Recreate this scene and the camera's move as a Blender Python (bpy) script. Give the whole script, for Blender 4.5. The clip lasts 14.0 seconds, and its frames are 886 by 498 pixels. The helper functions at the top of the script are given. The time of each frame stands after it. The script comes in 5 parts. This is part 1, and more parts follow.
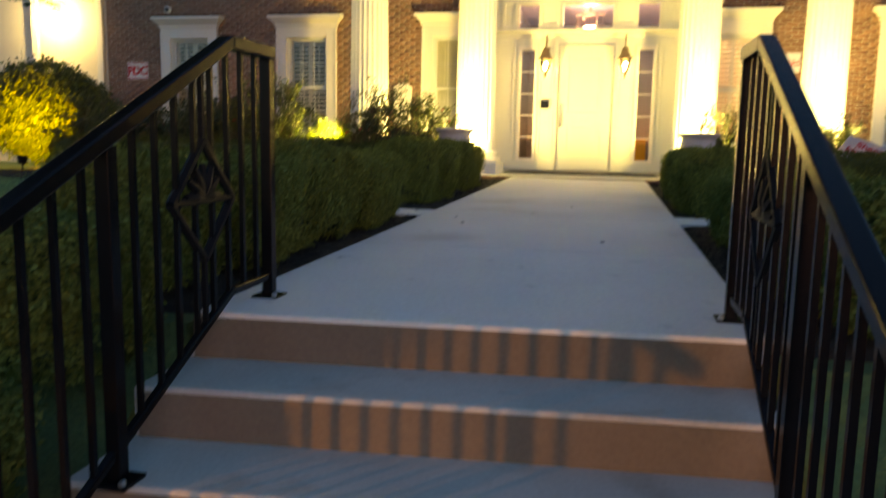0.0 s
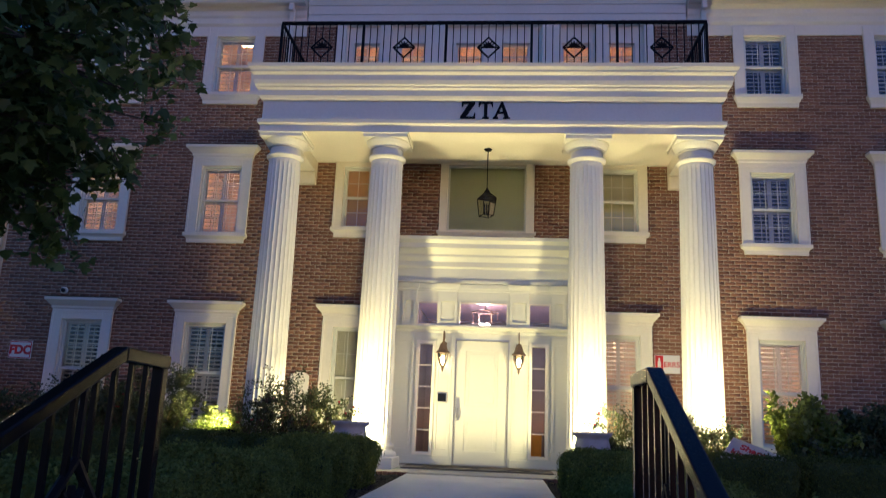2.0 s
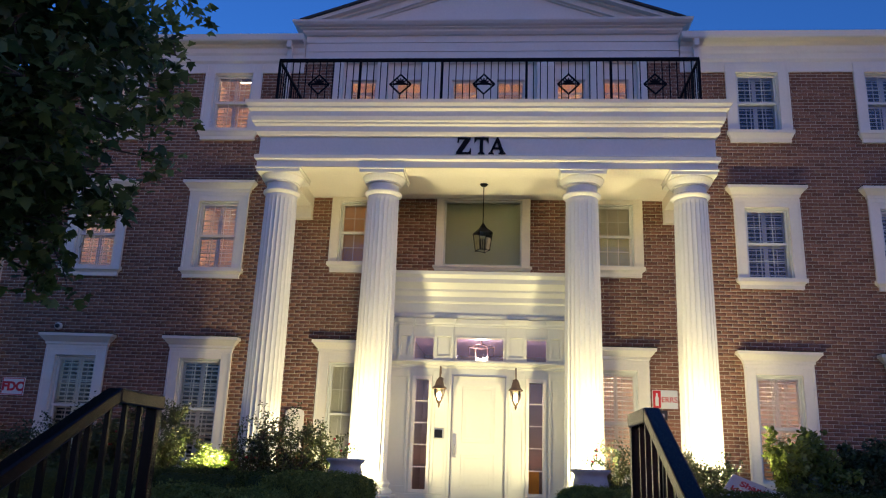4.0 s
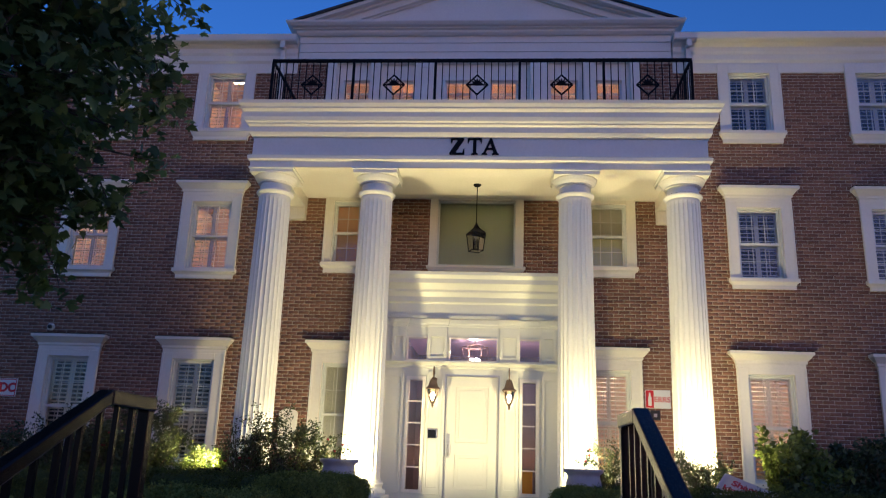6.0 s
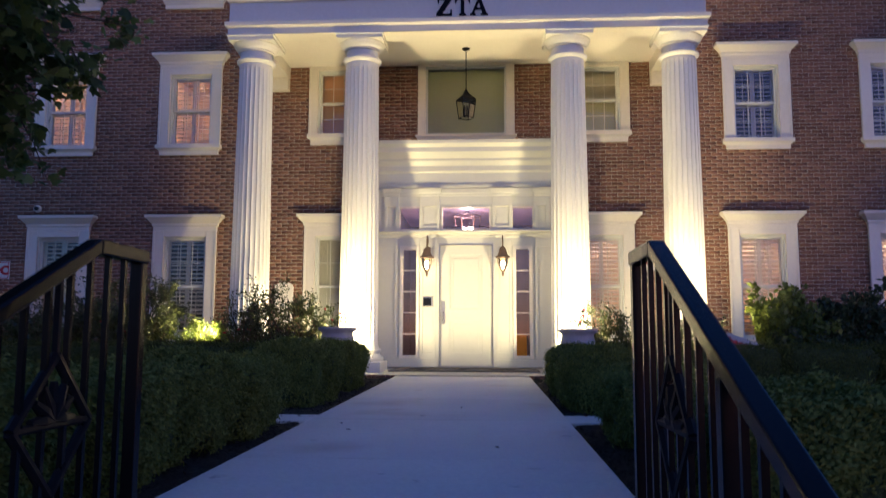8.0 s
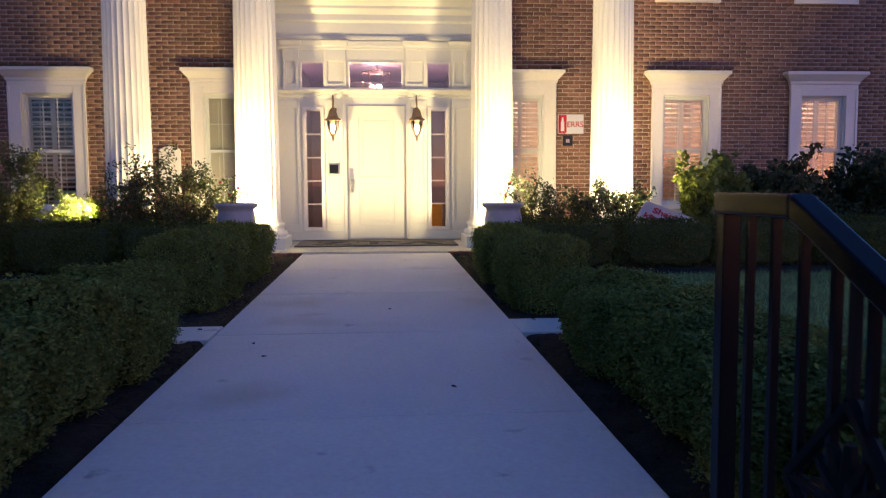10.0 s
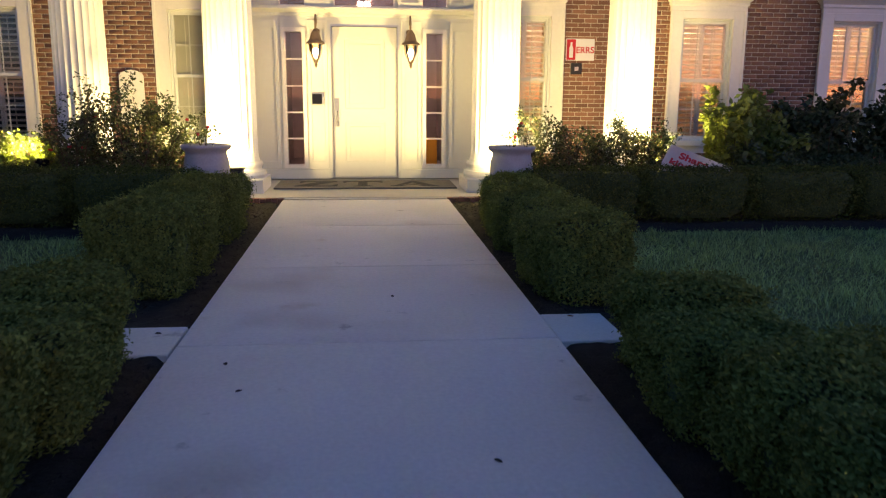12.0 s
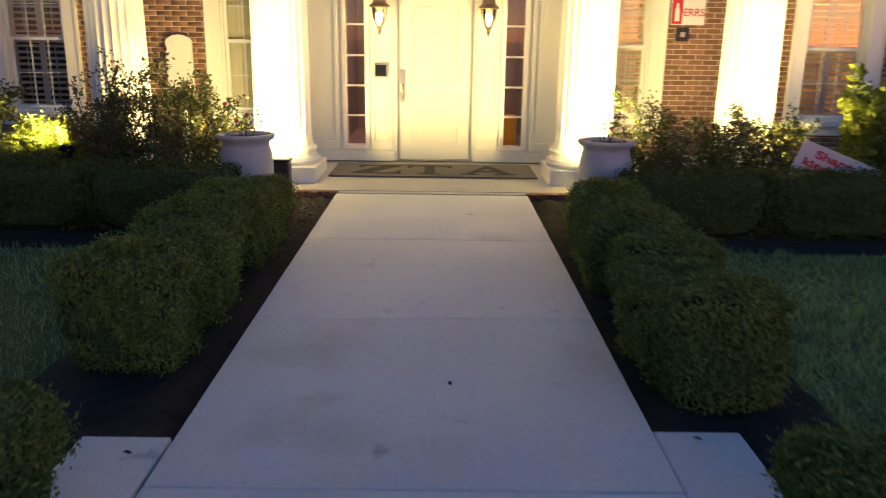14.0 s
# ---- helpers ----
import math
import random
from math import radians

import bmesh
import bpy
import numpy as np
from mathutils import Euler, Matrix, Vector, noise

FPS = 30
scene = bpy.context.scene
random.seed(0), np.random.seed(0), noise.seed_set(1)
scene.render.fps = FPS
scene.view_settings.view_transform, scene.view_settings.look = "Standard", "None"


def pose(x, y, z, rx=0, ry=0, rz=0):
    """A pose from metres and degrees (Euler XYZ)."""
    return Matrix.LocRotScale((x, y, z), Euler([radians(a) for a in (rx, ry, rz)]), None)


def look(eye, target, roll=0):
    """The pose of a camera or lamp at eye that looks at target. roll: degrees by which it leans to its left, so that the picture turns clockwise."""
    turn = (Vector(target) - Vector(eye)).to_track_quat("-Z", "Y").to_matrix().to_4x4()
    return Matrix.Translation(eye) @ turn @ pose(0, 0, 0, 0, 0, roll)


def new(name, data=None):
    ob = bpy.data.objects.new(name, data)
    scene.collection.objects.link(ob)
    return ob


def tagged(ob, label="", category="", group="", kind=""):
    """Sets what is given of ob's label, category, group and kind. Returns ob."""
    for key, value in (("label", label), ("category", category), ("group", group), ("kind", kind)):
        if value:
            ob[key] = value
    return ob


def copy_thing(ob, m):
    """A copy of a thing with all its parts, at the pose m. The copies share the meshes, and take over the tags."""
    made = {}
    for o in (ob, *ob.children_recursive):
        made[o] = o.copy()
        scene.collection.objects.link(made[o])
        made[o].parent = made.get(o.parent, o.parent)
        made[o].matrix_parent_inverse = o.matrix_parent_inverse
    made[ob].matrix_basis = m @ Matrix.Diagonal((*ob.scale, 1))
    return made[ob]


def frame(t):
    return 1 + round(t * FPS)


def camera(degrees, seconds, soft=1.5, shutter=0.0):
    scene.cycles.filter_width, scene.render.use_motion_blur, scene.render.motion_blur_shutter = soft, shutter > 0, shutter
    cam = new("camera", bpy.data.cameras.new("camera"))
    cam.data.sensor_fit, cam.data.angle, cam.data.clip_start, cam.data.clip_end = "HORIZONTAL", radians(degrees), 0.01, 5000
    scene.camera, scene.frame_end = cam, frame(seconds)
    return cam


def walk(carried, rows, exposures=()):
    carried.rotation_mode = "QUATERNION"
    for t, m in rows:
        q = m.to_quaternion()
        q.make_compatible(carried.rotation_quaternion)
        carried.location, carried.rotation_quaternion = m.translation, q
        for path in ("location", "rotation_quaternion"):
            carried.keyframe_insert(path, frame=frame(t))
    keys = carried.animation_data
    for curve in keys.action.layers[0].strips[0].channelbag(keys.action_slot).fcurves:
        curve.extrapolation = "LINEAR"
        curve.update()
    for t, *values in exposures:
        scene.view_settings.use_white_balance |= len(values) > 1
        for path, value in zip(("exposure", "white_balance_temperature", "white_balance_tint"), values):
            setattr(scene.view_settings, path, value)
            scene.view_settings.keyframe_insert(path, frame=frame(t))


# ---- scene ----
cam = camera(59.4, 14.0, soft=1.15, shutter=0.5)
PATH = [
    (0, (0.472, -14.514, 0.484), (0.062, -12.576, 0.206), 1.1),
    (0.5, (0.463, -14.505, 0.538), (0.181, -12.526, 0.495), 1.1),
    (1, (0.467, -14.502, 0.567), (0.264, -12.521, 0.748), 1.7),
    (1.5, (0.464, -14.499, 0.585), (0.287, -12.536, 0.923), 2.1),
    (2, (0.452, -14.496, 0.607), (0.279, -12.555, 1.056), 2.4),
    (2.5, (0.44, -14.504, 0.626), (0.268, -12.581, 1.147), 2.4),
    (3, (0.432, -14.5, 0.642), (0.26, -12.588, 1.204), 2.4),
    (3.5, (0.437, -14.494, 0.635), (0.271, -12.579, 1.189), 2.4),
    (3.7, (0.447, -14.499, 0.63), (0.28, -12.581, 1.171), 2.3),
    (5.8, (0.465, -14.515, 0.622), (0.316, -12.59, 1.142), 2.1),
    (6, (0.466, -14.521, 0.629), (0.316, -12.599, 1.163), 2.1),
    (6.5, (0.462, -14.52, 0.643), (0.311, -12.604, 1.197), 1.9),
    (7, (0.457, -14.516, 0.639), (0.31, -12.585, 1.142), 1.6),
    (7.5, (0.425, -14.498, 0.596), (0.285, -12.532, 0.936), 1.0),
    (8, (0.406, -14.35, 0.525), (0.287, -12.366, 0.749), 0.2),
    (8.5, (0.379, -14.136, 0.51), (0.293, -12.141, 0.61), -0.3),
    (9, (0.248, -13.826, 0.581), (0.264, -11.826, 0.588), -0.6),
    (9.2, (0.173, -13.733, 0.652), (0.231, -11.734, 0.623), -0.6),
    (11.3, (0.066, -12.545, 0.998), (0.242, -10.578, 0.681), 0.0),
    (11.5, (0.033, -12.423, 1.027), (0.199, -10.458, 0.694), 0.0),
    (12, (-0.018, -12.166, 1.152), (0.18, -10.213, 0.77), 0.4),
    (12.5, (0.082, -11.883, 1.277), (0.284, -9.941, 0.847), 0.6),
    (13, (0.075, -11.575, 1.302), (0.283, -9.639, 0.845), 0.9),
    (13.5, (0.012, -11.216, 1.452), (0.157, -9.29, 0.937), 1.0),
    (14, (0.094, -10.752, 1.491), (0.101, -8.821, 0.973), 0.8),
]
EXPOSURES = [(0.0, 0.75, 40000, -6), (0.5, 0.2, 20500, -16), (1.0, 0.08, 10800, -12), (1.5, -0.02, 8800, -9), (2.2, -0.16, 7000, 4), (7.0, -0.19, 6900, 8), (9.0, 0.0, 7200, 19), (11.5, 0.23, 9700, 11), (14.0, 0.33, 12000, 6)]
walk(cam, [(t, look(eye, target, roll)) for t, eye, target, roll in PATH], EXPOSURES)

# ---- light ----
world = bpy.data.worlds.new("dusk")
scene.world = world
world.use_nodes = True
wn = world.node_tree.nodes
sky = wn.new("ShaderNodeTexSky")
sky.sky_type = "NISHITA"
sky.sun_disc = False
sky.sun_elevation = radians(4.0)
sky.sun_rotation = radians(155)
sky.ozone_density = 6.0
sky.air_density = 1.0
sky.dust_density = 0.3
hue = wn.new("ShaderNodeVectorMath")
hue.operation = "MULTIPLY"
hue.inputs[1].default_value = (3.95, 2.15, 2.5)
world.node_tree.links.new(sky.outputs[0], hue.inputs[0])
world.node_tree.links.new(hue.outputs[0], wn["Background"].inputs[0])
wn["Background"].inputs[1].default_value = 0.168


def spot(name, eye, target, watts, colour, size, blend=0.6, radius=0.05):
    data = bpy.data.lights.new(name, "SPOT")
    data.energy, data.color, data.spot_size, data.spot_blend, data.shadow_soft_size = watts, colour, radians(size), blend, radius
    ob = new(name, data)
    ob.matrix_world = look(eye, target)
    return ob


def bulb(name, eye, watts, colour, radius=0.05):
    data = bpy.data.lights.new(name, "POINT")
    data.energy, data.color, data.shadow_soft_size = watts, colour, radius
    ob = new(name, data)
    ob.location = eye
    return ob


WARM = (0.95, 0.85, 0.49)
FLOOD_X = (-3.55, -1.78, 1.78, 3.62)
spot("shrub_flood_beam", (FLOOD_X[0], -3.2, 0.5), (-4.4, -3.1, 1.15), 330, WARM, 126, 0.6, 0.06)
for fx, fz, wide in zip(FLOOD_X[1:], (0.34, 0.34, 0.30), (177, 177, 134)):
    spot("flood_beam", (fx, -2.86, fz), (fx * 0.985, -1.6, 4.2), 400, WARM, wide, 0.75 if wide < 170 else 0.45, 0.06)
for fx in FLOOD_X[1:]:
    spot("flood_core_beam", (fx, -2.86, 0.34), (fx * 0.97, -1.75, 6.0), 420, (1.0, 0.87, 0.48), 66, 0.8, 0.06)
spot("low_lamp_beam", (-8.9, -23.9, 0.75), (0.1, -12.5, -0.85), 1900, (1.0, 0.46, 0.10), 7.2, 0.25, 0.09)
spot("yew_beam", (-8.85, -3.5, 0.1), (-10.0, -1.9, 0.6), 1100, (1.0, 0.62, 0.06), 74, 0.5, 0.05)
for lx in (-0.665, 0.635):
    bulb("lantern_bulb", (lx, -1.115, 1.715), 56, (1.0, 0.78, 0.42), 0.03)
bulb("foyer_bulb", (0.0, 0.15, 2.62), 70, (1.0, 0.70, 0.80), 0.06)
bulb("neighbour_bulb", (-11.95, 1.2, 3.05), 220, (1.0, 0.86, 0.6), 0.08)

# ---- materials ----


def material(name, base, rough=0.6, metal=0.0, var=0.12, scale=6.0, fine=60.0, bump=0.15, depth=0.01, island=0.0, spec=0.5, trans=0.0):
    m = bpy.data.materials.new(name)
    m.use_nodes = True
    nt = m.node_tree
    n, ln = nt.nodes, nt.links
    p = n["Principled BSDF"]
    p.inputs["Roughness"].default_value, p.inputs["Metallic"].default_value = rough, metal
    p.inputs["Specular IOR Level"].default_value = spec
    tc = n.new("ShaderNodeTexCoord")
    a = n.new("ShaderNodeTexNoise")
    a.inputs["Scale"].default_value, a.inputs["Detail"].default_value = scale, 5
    b = n.new("ShaderNodeTexNoise")
    b.inputs["Scale"].default_value, b.inputs["Detail"].default_value = fine, 3
    ln.new(tc.outputs["Object"], a.inputs["Vector"])
    ln.new(tc.outputs["Object"], b.inputs["Vector"])
    mix = n.new("ShaderNodeMath")
    mix.operation = "ADD"
    ln.new(a.outputs["Fac"], mix.inputs[0])
    ln.new(b.outputs["Fac"], mix.inputs[1])
    mr = n.new("ShaderNodeMapRange")
    mr.inputs["From Min"].default_value, mr.inputs["From Max"].default_value = 0.6, 1.4
    mr.inputs["To Min"].default_value, mr.inputs["To Max"].default_value = 1 - var, 1 + var
    ln.new(mix.outputs[0], mr.inputs["Value"])
    fac = mr.outputs[0]
    if island:
        g = n.new("ShaderNodeNewGeometry")
        o = n.new("ShaderNodeObjectInfo")
        s = n.new("ShaderNodeMath")
        s.operation = "ADD"
        ln.new(g.outputs["Random Per Island"], s.inputs[0])
        ln.new(o.outputs["Random"], s.inputs[1])
        fr = n.new("ShaderNodeMath")
        fr.operation = "FRACT"
        ln.new(s.outputs[0], fr.inputs[0])
        ir = n.new("ShaderNodeMapRange")
        ir.inputs["To Min"].default_value, ir.inputs["To Max"].default_value = 1 - island, 1 + island
        ln.new(fr.outputs[0], ir.inputs["Value"])
        mul = n.new("ShaderNodeMath")
        mul.operation = "MULTIPLY"
        ln.new(fac, mul.inputs[0])
        ln.new(ir.outputs[0], mul.inputs[1])
        fac = mul.outputs[0]
    vm = n.new("ShaderNodeVectorMath")
    vm.operation = "SCALE"
    vm.inputs[0].default_value = base
    ln.new(fac, vm.inputs["Scale"])
    ln.new(vm.outputs[0], p.inputs["Base Color"])
    if bump:
        bp = n.new("ShaderNodeBump")
        bp.inputs["Strength"].default_value, bp.inputs["Distance"].default_value = bump, depth
        ln.new(b.outputs["Fac"], bp.inputs["Height"])
        ln.new(bp.outputs[0], p.inputs["Normal"])
    if trans:
        tr = n.new("ShaderNodeBsdfTranslucent")
        ln.new(vm.outputs[0], tr.inputs["Color"])
        ms = n.new("ShaderNodeMixShader")
        ms.inputs[0].default_value = trans
        ln.new(p.outputs[0], ms.inputs[1])
        ln.new(tr.outputs[0], ms.inputs[2])
        ln.new(ms.outputs[0], n["Material Output"].inputs["Surface"])
    return m


def glow(name, colour, strength):
    m = bpy.data.materials.new(name)
    m.use_nodes = True
    p = m.node_tree.nodes["Principled BSDF"]
    p.inputs["Base Color"].default_value = (*colour, 1)
    p.inputs["Emission Color"].default_value = (*colour, 1)
    p.inputs["Emission Strength"].default_value = strength
    return m


def glass(name, tint=(1, 1, 1), ior=1.5):
    m = bpy.data.materials.new(name)
    m.use_nodes = True
    nt = m.node_tree
    n, ln = nt.nodes, nt.links
    n.remove(n["Principled BSDF"])
    t = n.new("ShaderNodeBsdfTransparent")
    t.inputs[0].default_value = (*tint, 1)
    g = n.new("ShaderNodeBsdfGlossy")
    g.inputs["Roughness"].default_value = 0.02
    f = n.new("ShaderNodeFresnel")
    f.inputs[0].default_value = ior
    s = n.new("ShaderNodeMixShader")
    ln.new(f.outputs[0], s.inputs[0])
    ln.new(t.outputs[0], s.inputs[1])
    ln.new(g.outputs[0], s.inputs[2])
    ln.new(s.outputs[0], n["Material Output"].inputs["Surface"])
    return m


M_BRICK = material("red_brick", (0.245, 0.112, 0.072), 0.85, var=0.16, scale=2.0, fine=90, bump=0.5, depth=0.004, island=0.26)
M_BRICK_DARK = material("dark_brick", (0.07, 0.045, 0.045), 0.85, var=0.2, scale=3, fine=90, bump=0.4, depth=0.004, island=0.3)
M_MORTAR = material("mortar", (0.56, 0.465, 0.36), 0.95, var=0.15, scale=3, fine=120, bump=0.4, depth=0.003)
M_WHITE = material("white_paint", (0.83, 0.765, 0.675), 0.45, var=0.05, scale=1.5, fine=25, bump=0.06, depth=0.003)
M_COLUMN = material("column_paint", (0.83, 0.785, 0.71), 0.5, var=0.05, scale=1.2, fine=30, bump=0.08, depth=0.003)
M_DOOR = material("door_paint", (0.70, 0.68, 0.60), 0.35, var=0.03, scale=1.5, fine=20, bump=0.04, depth=0.002)
M_SASH = material("sash_paint", (0.70, 0.70, 0.66), 0.4, var=0.05, scale=3, fine=40, bump=0.05, depth=0.002)
M_SHUTTER = material("shutter_paint", (0.74, 0.72, 0.64), 0.45, var=0.05, scale=4, fine=40, bump=0.03, depth=0.002, trans=0.25)
M_CONCRETE = material("concrete", (0.71, 0.68, 0.63), 0.9, var=0.12, scale=0.9, fine=45, bump=0.25, depth=0.004, island=0.04)
M_STEP = material("step_concrete", (0.50, 0.47, 0.42), 0.9, var=0.14, scale=2.5, fine=60, bump=0.25, depth=0.004)
# same concrete as the treads, with shade and lamp light painted into the brown
M_RISER = material("shade_brown_riser", (0.18, 0.135, 0.10), 0.9, var=0.16, scale=3, fine=60, bump=0.25, depth=0.004)
M_PORCH = material("porch_concrete", (0.52, 0.49, 0.43), 0.85, var=0.1, scale=1.2, fine=45, bump=0.2, depth=0.003)
M_BLACK = material("black_metal", (0.005, 0.005, 0.006), 0.24, 0.0, var=0.25, scale=8, fine=140, bump=0.1, depth=0.001, spec=0.13)
M_IRON = material("black_iron", (0.008, 0.008, 0.010), 0.5, 0.0, spec=0.07, var=0.2, scale=8, fine=80, bump=0.1, depth=0.001)
M_MULCH = material("dark_mulch", (0.011, 0.009, 0.008), 0.95, var=0.5, scale=14, fine=90, bump=0.9, depth=0.02, island=0.5)
M_LAWN = material("lawn_soil", (0.06, 0.11, 0.038), 0.95, var=0.4, scale=3, fine=50, bump=0.8, depth=0.02)
M_GRASS = material("grass_blades", (0.20, 0.34, 0.13), 0.6, var=0.3, scale=1.2, fine=9, bump=0, island=0.45, trans=0.25)
M_BOX = material("boxwood_leaves", (0.150, 0.182, 0.048), 0.7, var=0.38, scale=5, fine=22, bump=0, island=0.3, trans=0.2, spec=0.1)
# M_BOX's leaf green with shade put into the colour, for the bed hedges
M_BOXSHADE = material("shaded_boxwood_leaves", (0.075, 0.092, 0.026), 0.7, var=0.3, scale=4, fine=20, bump=0, island=0.5, trans=0.15, spec=0.1)
# leaf green darkened: shade between the leaves is put into the core's colour
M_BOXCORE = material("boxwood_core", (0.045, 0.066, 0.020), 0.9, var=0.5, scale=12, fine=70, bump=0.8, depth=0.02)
M_ROSELEAF = material("rose_leaves", (0.072, 0.086, 0.030), 0.45, var=0.3, scale=4, fine=20, bump=0, island=0.5, trans=0.3)
M_LIME = material("lime_leaves", (0.16, 0.20, 0.045), 0.5, var=0.3, scale=3, fine=20, bump=0, island=0.4, trans=0.35)
M_DARKLEAF = material("dark_leaves", (0.048, 0.070, 0.028), 0.5, var=0.3, scale=3, fine=20, bump=0, island=0.5, trans=0.25)
M_MAPLE = material("maple_leaves", (0.085, 0.135, 0.045), 0.5, var=0.3, scale=2, fine=12, bump=0, island=0.5, trans=0.4)
M_YEW = material("yew_leaves", (0.06, 0.085, 0.02), 0.6, var=0.3, scale=3, fine=20, bump=0, island=0.5, trans=0.2)
M_STEM = material("woody_stems", (0.10, 0.065, 0.04), 0.85, var=0.3, scale=10, fine=80, bump=0.4, depth=0.004)
M_BARK = material("tree_bark", (0.09, 0.07, 0.055), 0.9, var=0.35, scale=8, fine=60, bump=0.8, depth=0.02)
M_PETAL = material("red_petals", (0.45, 0.03, 0.05), 0.5, var=0.2, scale=30, fine=90, bump=0, island=0.2, trans=0.3)
M_DRYLEAF = material("fallen_leaf", (0.28, 0.10, 0.05), 0.7, var=0.3, scale=30, fine=90, bump=0.2, depth=0.002, island=0.3)
M_POT = material("grey_glazed_pot", (0.38, 0.35, 0.36), 0.5, var=0.15, scale=7, fine=60, bump=0.1, depth=0.003)
M_SOIL = material("pot_soil", (0.03, 0.022, 0.016), 0.95, var=0.4, scale=20, fine=80, bump=0.6, depth=0.01)
M_YARDSIGN = material("corrugated_sign_plastic", (0.80, 0.72, 0.70), 0.5, var=0.04, scale=5, fine=40, bump=0, trans=0.55)
M_SIGN = material("sign_white", (0.75, 0.74, 0.72), 0.4, var=0.04, scale=5, fine=40, bump=0)
M_RED = material("sign_red", (0.60, 0.02, 0.03), 0.4, var=0.05, scale=5, fine=40, bump=0)
M_PLASTIC = material("dark_plastic", (0.02, 0.02, 0.022), 0.35, var=0.1, scale=20, fine=90, bump=0)
M_SCREEN = material("keypad_screen", (0.005, 0.006, 0.014), 0.7, var=0.1, scale=20, fine=90, bump=0, spec=0.15)
M_STEEL = material("brushed_steel", (0.55, 0.54, 0.52), 0.32, 1.0, var=0.1, scale=20, fine=200, bump=0.05, depth=0.001)
M_BRONZE = material("bronze_lantern", (0.17, 0.105, 0.07), 0.5, 0.3, var=0.2, scale=20, fine=120, bump=0.1, depth=0.001)
M_MAT = material("grey_doormat", (0.17, 0.15, 0.125), 0.95, var=0.2, scale=10, fine=220, bump=0.6, depth=0.006)
M_MATDARK = material("mat_lettering", (0.035, 0.032, 0.03), 0.95, var=0.2, scale=10, fine=220, bump=0.6, depth=0.006)
M_SHINGLE = material("roof_shingles", (0.05, 0.05, 0.055), 0.9, var=0.3, scale=5, fine=60, bump=0.5, depth=0.01)
M_ROOMWARM = material("orange_room_wall", (0.70, 0.55, 0.44), 0.8, var=0.06, scale=1.5, fine=20, bump=0)
M_ROOMDIM = material("green_room_wall", (0.42, 0.45, 0.34), 0.8, var=0.08, scale=1.5, fine=20, bump=0)
# near-black teal: the darkness of unlit rooms is put into the wall colour
M_ROOMTEAL = material("unlit_teal_room_wall", (0.045, 0.07, 0.08), 0.8, var=0.08, scale=1.5, fine=20, bump=0)
M_FOYER = material("foyer_wall", (0.24, 0.20, 0.19), 0.8, var=0.08, scale=1.5, fine=20, bump=0)
M_FOYERCEIL = material("lavender_ceiling", (0.62, 0.50, 0.60), 0.8, var=0.05, scale=1.5, fine=20, bump=0)
M_BLIND = material("sage_blind", (0.56, 0.545, 0.46), 0.85, var=0.13, scale=2, fine=30, bump=0.1, depth=0.002, trans=0.35)
M_TANBLIND = material("tan_blind", (0.62, 0.44, 0.28), 0.85, var=0.12, scale=2, fine=30, bump=0.1, depth=0.002, trans=0.4)
M_ORANGE = material("orange_paper", (0.8, 0.36, 0.03), 0.6, var=0.1, scale=6, fine=40, bump=0)
M_SIDING = material("cream_siding", (0.62, 0.56, 0.46), 0.7, var=0.06, scale=2, fine=30, bump=0.1, depth=0.004)
# faint rusty stains on the path
for stained, amount in ((M_CONCRETE, 0.35), (M_STEP, 0.25)):
    nt = stained.node_tree
    tx = nt.nodes.new("ShaderNodeTexNoise")
    tx.inputs["Scale"].default_value, tx.inputs["Detail"].default_value = 0.85, 6
    mr = nt.nodes.new("ShaderNodeMapRange")
    mr.inputs["From Min"].default_value, mr.inputs["From Max"].default_value = 0.60, 0.74
    mr.inputs["To Max"].default_value = amount
    tc = nt.nodes.new("ShaderNodeTexCoord")
    nt.links.new(tc.outputs["Object"], tx.inputs["Vector"])
    nt.links.new(tx.outputs["Fac"], mr.inputs["Value"])
    old = nt.nodes["Principled BSDF"].inputs["Base Color"].links[0].from_socket
    mx = nt.nodes.new("ShaderNodeMixRGB")
    mx.inputs[2].default_value = (0.40, 0.29, 0.18, 1)
    nt.links.new(mr.outputs[0], mx.inputs[0])
    nt.links.new(old, mx.inputs[1])
    nt.links.new(mx.outputs[0], nt.nodes["Principled BSDF"].inputs["Base Color"])


def stain(m, colour, scale, low, high, strength):
    """Irregular patches of another colour, rust or algae, soaked into a surface."""
    n, ln = m.node_tree.nodes, m.node_tree.links
    p = n["Principled BSDF"]
    was = p.inputs["Base Color"].links[0].from_socket
    tc = n.new("ShaderNodeTexCoord")
    a = n.new("ShaderNodeTexNoise")
    a.inputs["Scale"].default_value, a.inputs["Detail"].default_value, a.inputs["Roughness"].default_value = scale, 6, 0.6
    ln.new(tc.outputs["Object"], a.inputs["Vector"])
    mr = n.new("ShaderNodeMapRange")
    mr.inputs["From Min"].default_value, mr.inputs["From Max"].default_value, mr.inputs["To Max"].default_value = low, high, strength
    ln.new(a.outputs["Fac"], mr.inputs["Value"])
    mx = n.new("ShaderNodeMix")
    mx.data_type = "RGBA"
    ln.new(mr.outputs[0], mx.inputs[0])
    ln.new(was, mx.inputs[6])
    mx.inputs[7].default_value = colour + (1.0,)
    ln.new(mx.outputs[2], p.inputs["Base Color"])


